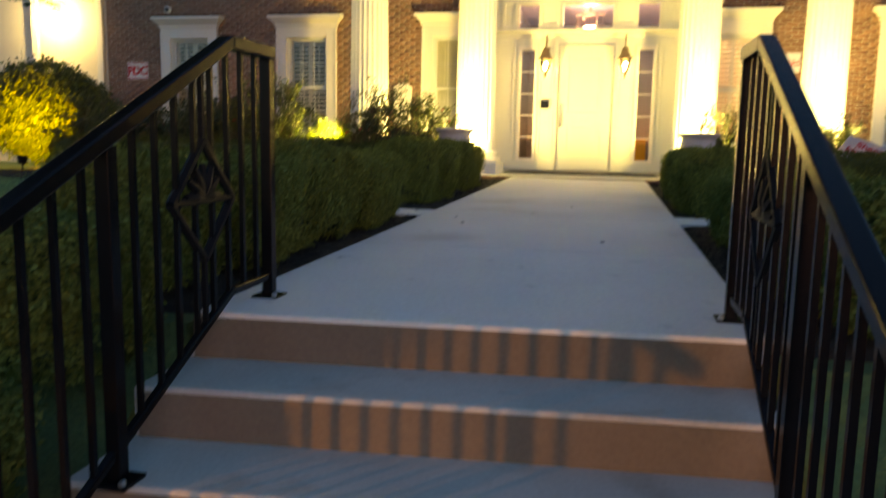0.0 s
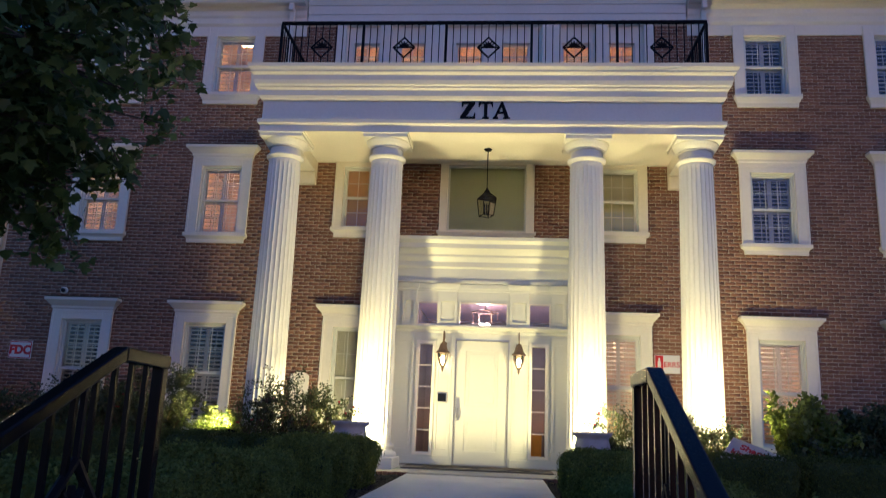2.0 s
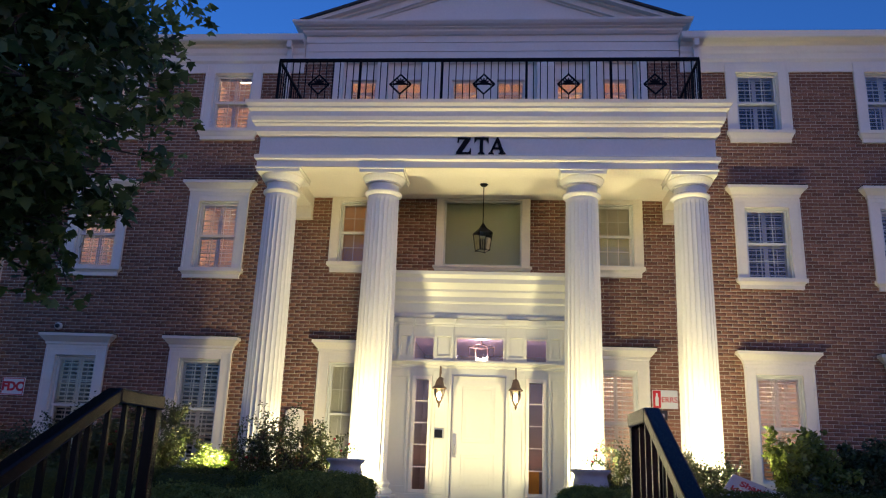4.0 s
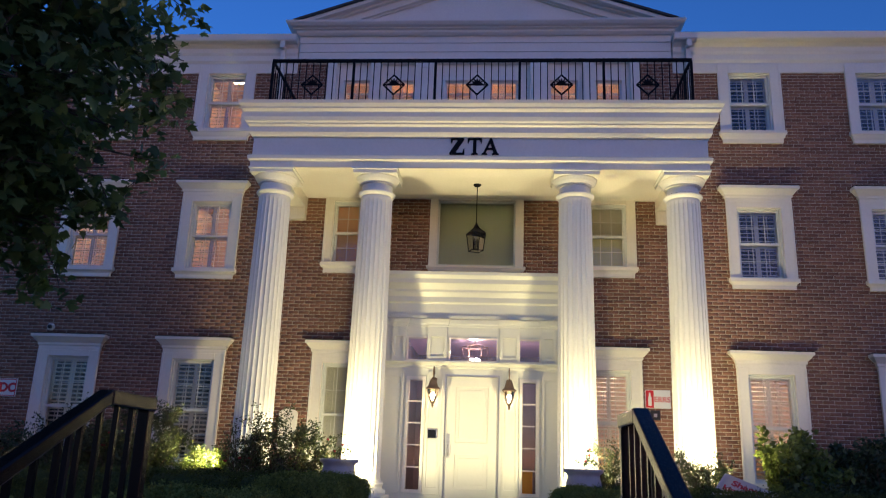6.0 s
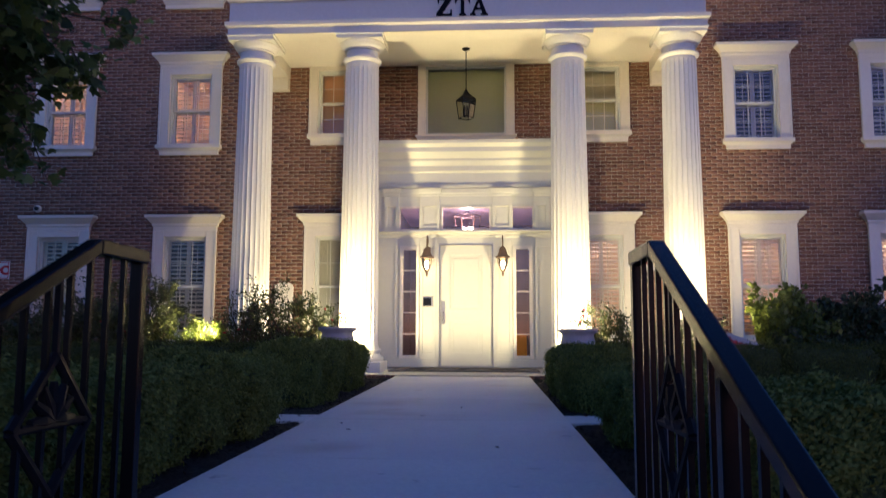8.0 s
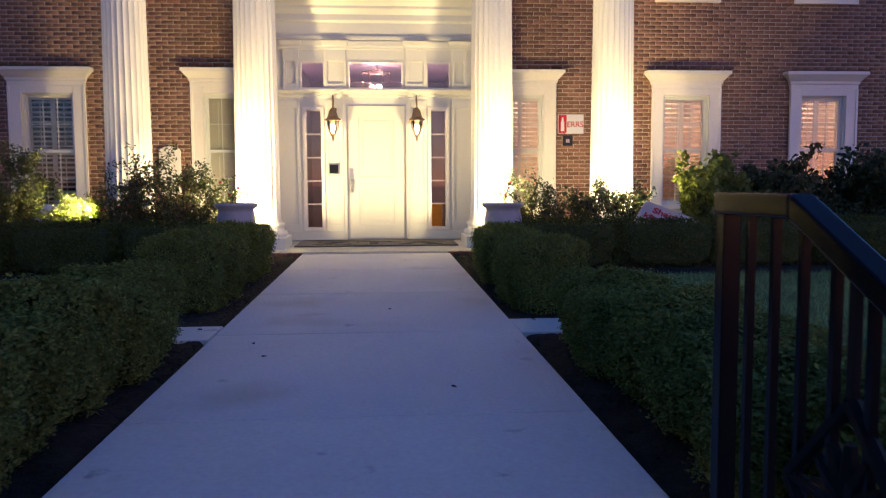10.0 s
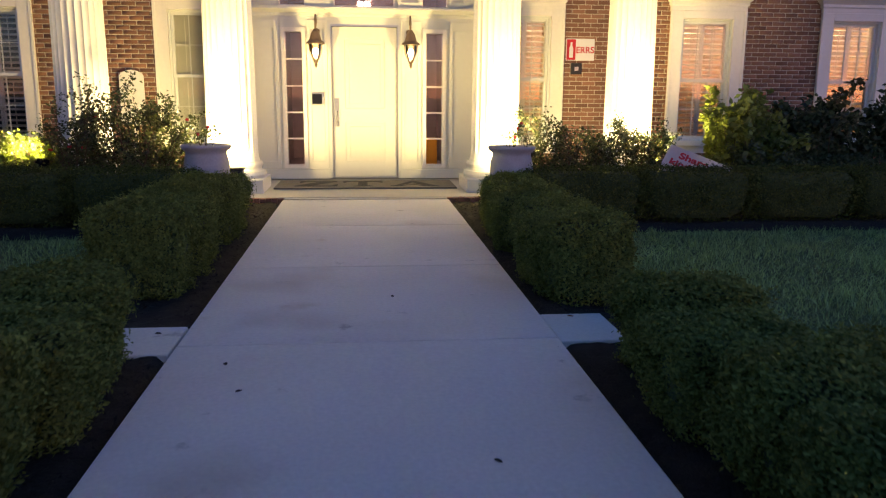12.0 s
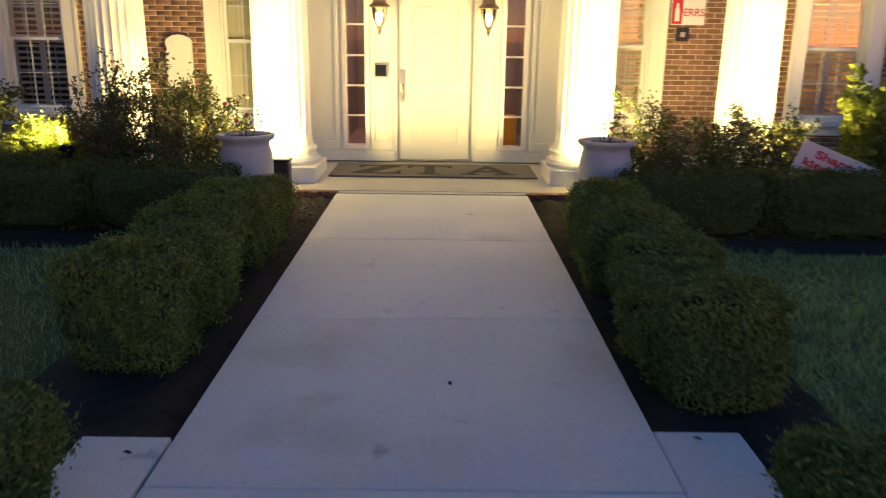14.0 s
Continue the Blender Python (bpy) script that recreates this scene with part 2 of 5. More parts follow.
stain(M_CONCRETE, (0.40, 0.27, 0.15), 1.1, 0.66, 0.76, 0.45)
stain(M_CONCRETE, (0.20, 0.18, 0.16), 5.0, 0.66, 0.74, 0.5)
stain(M_STEP, (0.20, 0.15, 0.10), 2.2, 0.55, 0.72, 0.55)
stain(M_PORCH, (0.30, 0.25, 0.19), 1.5, 0.58, 0.72, 0.4)
stain(M_BRICK, (0.26, 0.16, 0.11), 1.3, 0.60, 0.78, 0.4)
M_GLASS = glass("window_glass")
M_GREENGLASS = glass("green_window_glass", (0.93, 0.95, 0.90), 1.18)
M_SEEDED = glass("lantern_glass", (1.0, 0.96, 0.88))
M_BULB = glow("lit_bulb", (1.0, 0.80, 0.5), 40)
M_LENS = glow("flood_lens", (1.0, 0.92, 0.68), 30)
M_ROOMLAMP = glow("room_lamp", (1.0, 0.68, 0.42), 38)
M_ATTICLAMP = glow("attic_lamp", (1.0, 0.66, 0.40), 75)
M_ROOMLAMP_DIM = glow("dim_room_lamp", (1.0, 0.68, 0.37), 28)
M_BLINDLAMP = glow("pale_room_lamp", (1.0, 0.95, 0.72), 110)
M_CHAND = glow("chandelier_bulb", (1.0, 0.74, 0.78), 120)

# ---- mesh tools ----


class Build:
    """Collects vertices and faces of one mesh."""

    def __init__(self):
        self.v, self.f = [], []

    def add(self, verts, faces):
        k = len(self.v)
        self.v += [tuple(p) for p in verts]
        self.f += [tuple(i + k for i in q) for q in faces]
        return self

    def box(self, x0, x1, y0, y1, z0, z1, m=None):
        vs = [(x, y, z) for z in (z0, z1) for y in (y0, y1) for x in (x0, x1)]
        if m is not None:
            vs = [m @ Vector(p) for p in vs]
        return self.add(vs, [(0, 2, 3, 1), (4, 5, 7, 6), (0, 1, 5, 4), (2, 6, 7, 3), (0, 4, 6, 2), (1, 3, 7, 5)])

    def lathe(self, profile, cx=0, cy=0, seg=24, wave=None, cap=True):
        vs, fs = [], []
        for r, z in profile:
            for i in range(seg):
                a = 2 * math.pi * i / seg
                rr = r * (wave(i, z) if wave else 1)
                vs.append((cx + rr * math.cos(a), cy + rr * math.sin(a), z))
        for j in range(len(profile) - 1):
            for i in range(seg):
                k = (i + 1) % seg
                fs.append((j * seg + i, j * seg + k, (j + 1) * seg + k, (j + 1) * seg + i))
        if cap:
            fs.append(tuple(range(seg))[::-1])
            fs.append(tuple((len(profile) - 1) * seg + i for i in range(seg)))
        return self.add(vs, fs)

    def tube(self, pts, radii, seg=5):
        pts = [Vector(p) for p in pts]
        if isinstance(radii, (int, float)):
            radii = [radii] * len(pts)
        vs, fs = [], []
        for i, p in enumerate(pts):
            d = (pts[min(i + 1, len(pts) - 1)] - pts[max(i - 1, 0)]).normalized()
            u = d.cross(Vector((0.31, 0.2, 0.93)))
            u = u.normalized() if u.length > 1e-4 else Vector((1, 0, 0))
            w = d.cross(u)
            for s in range(seg):
                a = 2 * math.pi * s / seg
                vs.append(p + radii[i] * (math.cos(a) * u + math.sin(a) * w))
        for i in range(len(pts) - 1):
            for s in range(seg):
                k = (s + 1) % seg
                fs.append((i * seg + s, i * seg + k, (i + 1) * seg + k, (i + 1) * seg + s))
        fs.append(tuple(range(seg))[::-1])
        fs.append(tuple((len(pts) - 1) * seg + s for s in range(seg)))
        return self.add(vs, fs)

    def mould(self, profile, x0, x1, yf, yb, bottom=True):
        """A moulding round three sides: profile of (offset, z) from the bottom up, front at yf, ends at yb."""
        vs, fs = [], []
        for o, z in profile:
            vs += [(x0 - o, yb, z), (x0 - o, yf - o, z), (x1 + o, yf - o, z), (x1 + o, yb, z)]
        for j in range(len(profile) - 1):
            for i in range(3):
                fs.append((j * 4 + i, j * 4 + i + 1, (j + 1) * 4 + i + 1, (j + 1) * 4 + i))
        k = (len(profile) - 1) * 4
        fs.append((k, k + 1, k + 2, k + 3))
        if bottom:
            fs.append((3, 2, 1, 0))
        fs.append(tuple(j * 4 for j in range(len(profile) - 1, -1, -1)))
        fs.append(tuple(j * 4 + 3 for j in range(len(profile))))
        return self.add(vs, fs)

    def prism(self, poly, y0, y1):
        """A polygon of (x, z) drawn out from y0 (front) to y1."""
        k = len(poly)
        vs = [(x, y0, z) for x, z in poly] + [(x, y1, z) for x, z in poly]
        fs = [tuple(range(k)), tuple(range(2 * k - 1, k - 1, -1))]
        fs += [(i, i + k, (i + 1) % k + k, (i + 1) % k) for i in range(k)]
        return self.add(vs, fs)

    def plate(self, x0, x1, z0, z1, y0, y1, holes):
        """A wall plate with rectangular openings (x0, x1, z0, z1) right through it."""
        xs = sorted({x0, x1, *[min(max(h[i], x0), x1) for h in holes for i in (0, 1)]})
        zs = sorted({z0, z1, *[min(max(h[i], z0), z1) for h in holes for i in (2, 3)]})
        solid = {}
        for i in range(len(xs) - 1):
            for j in range(len(zs) - 1):
                cx, cz = (xs[i] + xs[i + 1]) / 2, (zs[j] + zs[j + 1]) / 2
                solid[i, j] = not any(h[0] < cx < h[1] and h[2] < cz < h[3] for h in holes)
        for (i, j), s in solid.items():
            if not s:
                continue
            a, b, c, d = xs[i], xs[i + 1], zs[j], zs[j + 1]
            self.add([(a, y0, c), (b, y0, c), (b, y0, d), (a, y0, d), (a, y1, c), (b, y1, c), (b, y1, d), (a, y1, d)],
                     [(0, 1, 2, 3), (7, 6, 5, 4)]
                     + ([] if solid.get((i - 1, j)) else [(0, 3, 7, 4)]) + ([] if solid.get((i + 1, j)) else [(1, 5, 6, 2)])
                     + ([] if solid.get((i, j - 1)) else [(0, 4, 5, 1)]) + ([] if solid.get((i, j + 1)) else [(3, 2, 6, 7)]))
        return self

    def mesh(self, name):
        me = bpy.data.meshes.new(name)
        me.from_pydata(self.v, [], self.f)
        me.update()
        return me


def fast_mesh(name, verts, faces):
    """A mesh out of numpy arrays; all faces have the same number of corners."""
    me = bpy.data.meshes.new(name)
    k = faces.shape[1]
    me.vertices.add(len(verts))
    me.vertices.foreach_set("co", np.ascontiguousarray(verts, dtype=np.float32).ravel())
    me.loops.add(faces.size)
    me.loops.foreach_set("vertex_index", np.ascontiguousarray(faces, dtype=np.int32).ravel())
    me.polygons.add(len(faces))
    me.polygons.foreach_set("loop_start", np.arange(0, faces.size, k, dtype=np.int32))
    me.polygons.foreach_set("loop_total", np.full(len(faces), k, dtype=np.int32))
    me.update(calc_edges=True)
    return me


def part(name, shape, mat, parent=None, label="", smooth=False, bevel=0.0):
    """One mesh object, under a thing or a part."""
    me = shape.mesh(name) if isinstance(shape, Build) else shape
    if not me.materials:
        me.materials.append(mat)
    if smooth:
        me.polygons.foreach_set("use_smooth", np.ones(len(me.polygons), dtype=bool))
    ob = new(name, me)
    if parent is not None:
        ob.parent = parent
    if label:
        ob["label"] = label
    if bevel:
        b = ob.modifiers.new("edges", "BEVEL")
        b.width, b.segments, b.limit_method = bevel, 2, "ANGLE"
    return ob


def thing(name, label, category, at=(0, 0, 0), group="", kind="", rz=0):
    ob = new(name)
    ob.empty_display_size = 0.1
    ob.matrix_basis = pose(*at, 0, 0, rz)
    return tagged(ob, label, category, group, kind)


def text_mesh(words, size, depth=0.004, bold=0.0):
    cu = bpy.data.curves.new("lettering", "FONT")
    cu.body, cu.size, cu.extrude, cu.offset, cu.align_x = words, size, depth, bold, "CENTER"
    tmp = bpy.data.objects.new("lettering", cu)
    scene.collection.objects.link(tmp)
    me = bpy.data.meshes.new_from_object(tmp.evaluated_get(bpy.context.evaluated_depsgraph_get()))
    bpy.data.objects.remove(tmp)
    return me


rng = np.random.default_rng(7)


def leaves(points, normals, length, width, spread=0.8, droop=0.0, gen=None):
    """Diamond-shaped leaves at points, facing roughly along normals."""
    g = gen or rng
    n = len(points)
    nr = normals + g.normal(0, spread, (n, 3))
    nr /= np.linalg.norm(nr, axis=1, keepdims=True) + 1e-9
    t = g.normal(0, 1, (n, 3))
    t[:, 2] -= droop
    t -= (t * nr).sum(1, keepdims=True) * nr
    t /= np.linalg.norm(t, axis=1, keepdims=True) + 1e-9
    s = np.cross(nr, t)
    L = length * g.uniform(0.6, 1.25, (n, 1))
    W = width * g.uniform(0.7, 1.2, (n, 1))
    v = np.stack([points, points + t * L * 0.5 + s * W * 0.5 + nr * W * 0.15, points + t * L, points + t * L * 0.5 - s * W * 0.5 + nr * W * 0.15], 1)
    return v.reshape(-1, 3), np.arange(n * 4).reshape(n, 4)
# ---- ground ----


def path_z(y):
    return -0.033 + 0.0106 * y


def ground_z(x, y):
    if y >= (-11.5 if abs(x) < 1.03 else -11.95):
        return -0.21
    if abs(x) < 1.03:
        return -1.25
    return -0.21 - 1.03 * min(1.0, (-11.95 - y) / 1.7)


gx = [-3000, -300, -60, -20, -9, -5, -3, -2, -1.04, -1.02, 1.02, 1.04, 2, 3, 5, 9, 20, 60, 300, 3000]
gy = [-3000, -300, -60, -25, -16, -13.7, -13.3, -12.9, -12.5, -12.1, -11.95, -11.52, -11.49, -10, -7, -4, 0, 10, 60, 300, 3000]
gb = Build()
gb.add([(x, y, ground_z(x, y)) for y in gy for x in gx],
       [(j * len(gx) + i, j * len(gx) + i + 1, (j + 1) * len(gx) + i + 1, (j + 1) * len(gx) + i) for j in range(len(gy) - 1) for i in range(len(gx) - 1)])
ground = tagged(part("ground", gb, M_LAWN), "dark green lawn ground sloping down to the pavement", "ground", kind="structure")

pave = tagged(part("pavement", Build().box(-40, 40, -16.2, -13.72, -1.4, -1.18), M_STEP, bevel=0.01), "grey concrete pavement at the foot of the steps", "pavement", kind="structure")
road = tagged(part("road", Build().box(-60, 60, -26, -17.4, -1.5, -1.235), M_SHINGLE), "dark asphalt road beyond the pavement", "road", kind="structure")

# ---- walkway: concrete slabs with open joints ----
walkway = thing("path", "pale concrete garden path of cast slabs leading to the door", "path", kind="structure")
cuts = [-11.9, -10.03, -8.2, -6.4, -4.6, -2.78]
for a, b in zip(cuts, cuts[1:]):
    sb = Build()
    y0, y1 = a + 0.004, b - 0.004
    vs = [(x, y, path_z(y) + dz) for dz in (-0.14, 0) for y in (y0, y1) for x in (-1.0, 1.0 - 0.003 * (y + 3))]
    if a < -11.8:
        vs = [(x, -11.885 + 0.078 * x if y == y0 else y, z) for x, y, z in vs]
    sb.add(vs, [(0, 2, 3, 1), (4, 5, 7, 6), (0, 1, 5, 4), (2, 6, 7, 3), (0, 4, 6, 2), (1, 3, 7, 5)])
    part("slab", sb, M_CONCRETE, walkway, bevel=0.006)
for s in (-1, 1):
    part("side_slab", Build().box(min(s * 1.022, s * 1.40), max(s * 1.022, s * 1.40), -8.27 + 0.03 * s, -7.81 + 0.1 * max(s, 0), -0.25, -0.128), M_CONCRETE, walkway, "short concrete stub across the mulch", bevel=0.01)

# fallen leaves and pebbles on and beside the path
for i, (lx, ly, lz, rot) in enumerate([(-0.7, -8.5, path_z(-8.5), 20), (1.2, -7.78, -0.128, 70), (0.15, -7.3, path_z(-7.3), 10), (-0.58, -8.85, path_z(-8.85), 140),
                                       (0.45, -9.6, path_z(-9.6), 50), (1.22, -9.0, -0.128, 15), (-1.15, -7.95, -0.128, 80), (1.3, -9.75, -0.128, 100)]):
    lb = Build()
    lb.add([(0, -0.03, 0.004), (0.018, -0.005, 0.012), (0.012, 0.025, 0.016), (0, 0.04, 0.006), (-0.013, 0.02, 0.015), (-0.02, -0.008, 0.011), (0, 0, 0.002)],
           [(0, 1, 6), (1, 2, 6), (2, 3, 6), (3, 4, 6), (4, 5, 6), (5, 0, 6)])
    ob = tagged(part("fallen_leaf", lb, M_DRYLEAF if i in (1, 5, 7) else M_SOIL), "dry curled leaf lying on the concrete", "leaf", "fallen leaves")
    ob.matrix_basis = pose(lx, ly, lz, 0, 0, rot) @ Matrix.Diagonal((0.6, 0.6, 0.6, 1))

# ---- steps ----
STEP_Y, SKEW = -11.885, 0.078
steps = thing("steps", "concrete steps with deep treads between black railings", "steps", kind="structure")


def skewed_box(x0, x1, y0, y1, z0, z1):
    """A box whose front and back run askew across the path."""
    b = Build().box(x0, x1, y0, y1, z0, z1)
    b.v = [(x, y + SKEW * x, z) for x, y, z in b.v]
    return b


for i in range(6):
    yf = STEP_Y - 0.36 * i
    z = -0.16 - 0.17 * i
    part("riser", skewed_box(-1.0, 1.0, yf - 0.006, yf - 0.001, z - 0.17, z - 0.018), M_RISER, steps, "concrete riser, coloured darker and browner for shade and lamp light")
    if i == 0:
        part("step", skewed_box(-1.02, 1.02, yf + 0.003, -11.4, -1.3, -0.302), M_STEP, steps)
    else:
        part("step", skewed_box(-1.02, 1.02, yf, yf + 0.38, -1.3, z), M_STEP, steps, bevel=0.012)

# ---- porch ----
porch = thing("porch", "low concrete porch floor edged with bricks", "porch", kind="structure")
pb = Build()
pb.add([(x, y, z) for x, y, z in [(-4.3, -2.68, -0.3), (4.3, -2.68, -0.3), (4.3, 0.3, -0.3), (-4.3, 0.3, -0.3), (-4.3, -2.68, -0.045), (4.3, -2.68, -0.045), (4.3, 0.3, 0.0), (-4.3, 0.3, 0.0)]],
       [(3, 2, 1, 0), (4, 5, 6, 7), (0, 1, 5, 4), (1, 2, 6, 5), (2, 3, 7, 6), (3, 0, 4, 7)])
part("porch_slab", pb, M_PORCH, porch)
edge_brick = Build().box(-0.031, 0.031, -0.05, 0.05, -0.2, 0).mesh("brick")
edge_brick.materials.append(M_BRICK)
for i in range(122):
    x = -4.27 + i * 0.0705
    if abs(x) < 1.0:
        continue
    ob = part("brick", edge_brick, M_BRICK, porch)
    ob.location = (x, -2.733, -0.048 + 0.004 * math.sin(i * 2.3))
part("threshold", Build().box(-0.98, 0.98, -2.776, -2.682, -0.3, -0.052), M_PORCH, porch)

# ---- front wall ----
F1, F2, F3 = (0.5, 2.39), (4.17, 5.565), (7.15, 8.42)
SIDE_X = (-7.84, -5.36, 5.36, 7.84)
HOLES = []
for wx in SIDE_X:
    for z0, z1 in (F1, F2, F3):
        HOLES.append((wx - 0.41, wx + 0.41, z0, z1))
for wx in (-2.48, 2.48):
    HOLES.append((wx - 0.38, wx + 0.38, 0.5, 2.39))
    HOLES.append((wx - 0.38, wx + 0.38, 4.34, 5.6))
HOLES.append((-0.79, 0.73, 4.31, 5.66))
DOOR_HOLE = (-1.38, 1.38, -0.05, 3.85)
ATTIC_WINDOWS = [(-2.88, -2.32), (-1.92, -1.38), (-0.75, -0.18), (0.18, 0.75), (1.40, 1.98), (2.33, 2.86)]
ATTIC = [(a, b, 6.75, 8.32) for a, b in ATTIC_WINDOWS]
wall_front = thing("wall_front", "three-storey red brick front wall with pale mortar joints", "wall", kind="structure")
part("mortar_wall", Build().plate(-9.7, 9.7, -0.3, 8.74, 0.0008, 0.3, HOLES + [DOOR_HOLE, (-3.22, 3.22, 6.6, 8.74)]), M_MORTAR, wall_front)
part("attic_wall", Build().plate(-3.22, 3.22, 6.6, 8.72, 0.08, 0.3, ATTIC), M_WHITE, wall_front, "white boarded wall behind the balcony")

# pilaster boards on the attic wall
for p0, p1 in ((-3.218, -3.03), (-2.31, -2.08), (-1.375, -1.0), (1.0, 1.375), (2.08, 2.31), (3.03, 3.218)):
    part("pilaster_board", Build().box(p0, p1, -0.06, 0.079, 6.6, 8.695), M_WHITE, wall_front, bevel=0.006)
    part("pilaster_panel", Build().plate(p0 + 0.035, p1 - 0.035, 6.8, 8.6, -0.072, -0.0605, [(p0 + 0.06, p1 - 0.06, 6.85, 8.55)]), M_WHITE, wall_front)

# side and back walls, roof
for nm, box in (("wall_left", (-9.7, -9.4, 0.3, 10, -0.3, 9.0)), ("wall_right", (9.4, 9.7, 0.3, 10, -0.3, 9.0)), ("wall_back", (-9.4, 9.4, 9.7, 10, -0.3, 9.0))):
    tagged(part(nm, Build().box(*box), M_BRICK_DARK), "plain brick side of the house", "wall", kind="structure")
rb = Build().add([(-10.0, 0.29, 9.15), (10.0, 0.29, 9.15), (10.0, 10.3, 9.13), (-10.0, 10.3, 9.13), (-5, 5, 10.6), (5, 5, 10.6)],
                 [(0, 1, 5, 4), (1, 2, 5), (2, 3, 4, 5), (3, 0, 4), (3, 2, 1, 0)])
tagged(part("roof", rb, M_SHINGLE), "dark shingled hip roof, low behind the cornice", "roof", kind="structure")

# main cornice, in two runs
CORNICE = [(0.03, 8.44), (0.03, 8.66), (0.05, 8.68), (0.07, 8.71), (0.07, 8.83), (0.085, 8.85), (0.10, 8.88), (0.10, 8.98), (0.15, 9.02), (0.17, 9.05), (0.29, 9.055), (0.31, 9.08), (0.32, 9.14), (0.33, 9.195)]
for nm, a, b in (("cornice_left", -9.7, -3.88), ("cornice_right", 3.88, 9.7)):
    run = [(y, z) for o, z in CORNICE for y in (-o,)] + [(0.28, 9.195), (0.28, 8.44)]
    k = len(run)
    cvs = [(x, y, z) for x in (a, b) for y, z in run]
    cfs = [tuple(range(k))[::-1], tuple(range(k, 2 * k))] + [(i, (i + 1) % k, (i + 1) % k + k, i + k) for i in range(k)]
    tagged(part(nm, Build().add(cvs, cfs), M_WHITE), "white moulded wooden eaves cornice with gutter", "cornice", kind="structure")
for s in (-1, 1):
    dp = Build().box(s * 4.17 - 0.05, s * 4.17 + 0.05, -0.3, -0.21, 8.9, 9.052).box(s * 4.17 - 0.05, s * 4.17 + 0.05, -0.2, -0.115, 6.62, 8.98)
    tagged(part("downpipe", dp, M_WHITE, bevel=0.01), "white square rainwater downpipe beside the gable", "downpipe", "downpipes")

# gable over the middle bay
gable = thing("gable", "white pediment with raking mouldings over the middle bay", "gable", kind="structure")
sd = Build()
for i, (z0, z1) in enumerate([(8.70, 8.905), (8.911, 9.105), (9.111, 9.285)]):
    sd.box(-3.86, 3.86, -0.06 - 0.015 * i, 0.3, z0, z1)
part("frieze_boards", sd, M_WHITE, gable)
part("cornice", Build().mould([(0.0, 9.26), (0.02, 9.275), (0.05, 9.30), (0.06, 9.34), (0.12, 9.355), (0.12, 9.375), (0.20, 9.39), (0.24, 9.43), (0.25, 9.45), (0.25, 9.485)], -3.86, 3.86, -0.15, 0.3), M_WHITE, gable)
part("tympanum", Build().prism([(-3.5, 9.486), (3.5, 9.486), (0, 10.62)], -0.05, 0.3), M_WHITE, gable)
RAKE = 0.346


def rake_board(s, w0, w1, y0, y1, nm, mat, note=""):
    """A board along the slope, from w0 to w1 below the roof line."""
    lo, apex = 9.487, 10.80
    return part(nm, Build().prism([(s * (apex - w0 - lo) / RAKE, lo), (0, apex - w0), (0, apex - w1), (s * (apex - w1 - lo) / RAKE, lo)], y0, y1), mat, gable, note)


for s in (-1, 1):
    for w0, w1, yo in ((0.0, 0.085, -0.38), (0.085, 0.13, -0.26), (0.13, 0.27, -0.17), (0.27, 0.30, -0.10)):
        rake_board(s, w0, w1, yo, -0.02, "raking_board", M_WHITE)
    rake_board(s, -0.055, -0.003, -0.43, 0.3, "roof_edge", M_SHINGLE, "thin dark shingle edge")

# ---- windows ----


def shutter_mesh(w, h):
    b = Build()
    st = 0.035
    b.box(0, st, 0, 0.022, 0, h).box(w - st, w, 0, 0.022, 0, h)
    b.box(st, w - st, 0, 0.022, 0, 0.05).box(st, w - st, 0, 0.022, h - 0.05, h)
    k = max(3, int((h - 0.1) / 0.078))
    for i in range(k):
        zc = 0.05 + (h - 0.1) * (i + 0.5) / k
        b.box(st, w - st, -0.034, 0.034, -0.005, 0.005, Matrix.Translation((0, 0.011, zc)) @ pose(0, 0, 0, 22, 0, 0))
    b.box(w / 2 - 0.006, w / 2 + 0.006, -0.036, -0.028, 0.08, h - 0.08)
    return b


def sash(parent, x0, x1, z0, z1, y, cols, rows, pane_mat):
    s = Build().plate(x0, x1, z0, z1, y, y + 0.035, [(x0 + 0.04, x1 - 0.04, z0 + 0.045, z1 - 0.04)])
    so = part("sash", s, M_SASH, parent)
    m = Build()
    for i in range(1, cols):
        xc = x0 + 0.04 + (x1 - x0 - 0.08) * i / cols
        m.box(xc - 0.006, xc + 0.006, y + 0.006, y + 0.03, z0 + 0.04, z1 - 0.035)
    for j in range(1, rows):
        zc = z0 + 0.045 + (z1 - z0 - 0.085) * j / rows
        m.box(x0 + 0.035, x1 - 0.035, y + 0.008, y + 0.028, zc - 0.006, zc + 0.006)
    if cols > 1 or rows > 1:
        part("glazing_bars", m, M_SASH, so)
    part("pane", Build().box(x0 + 0.035, x1 - 0.035, y + 0.016, y + 0.02, z0 + 0.04, z1 - 0.035), pane_mat, so)


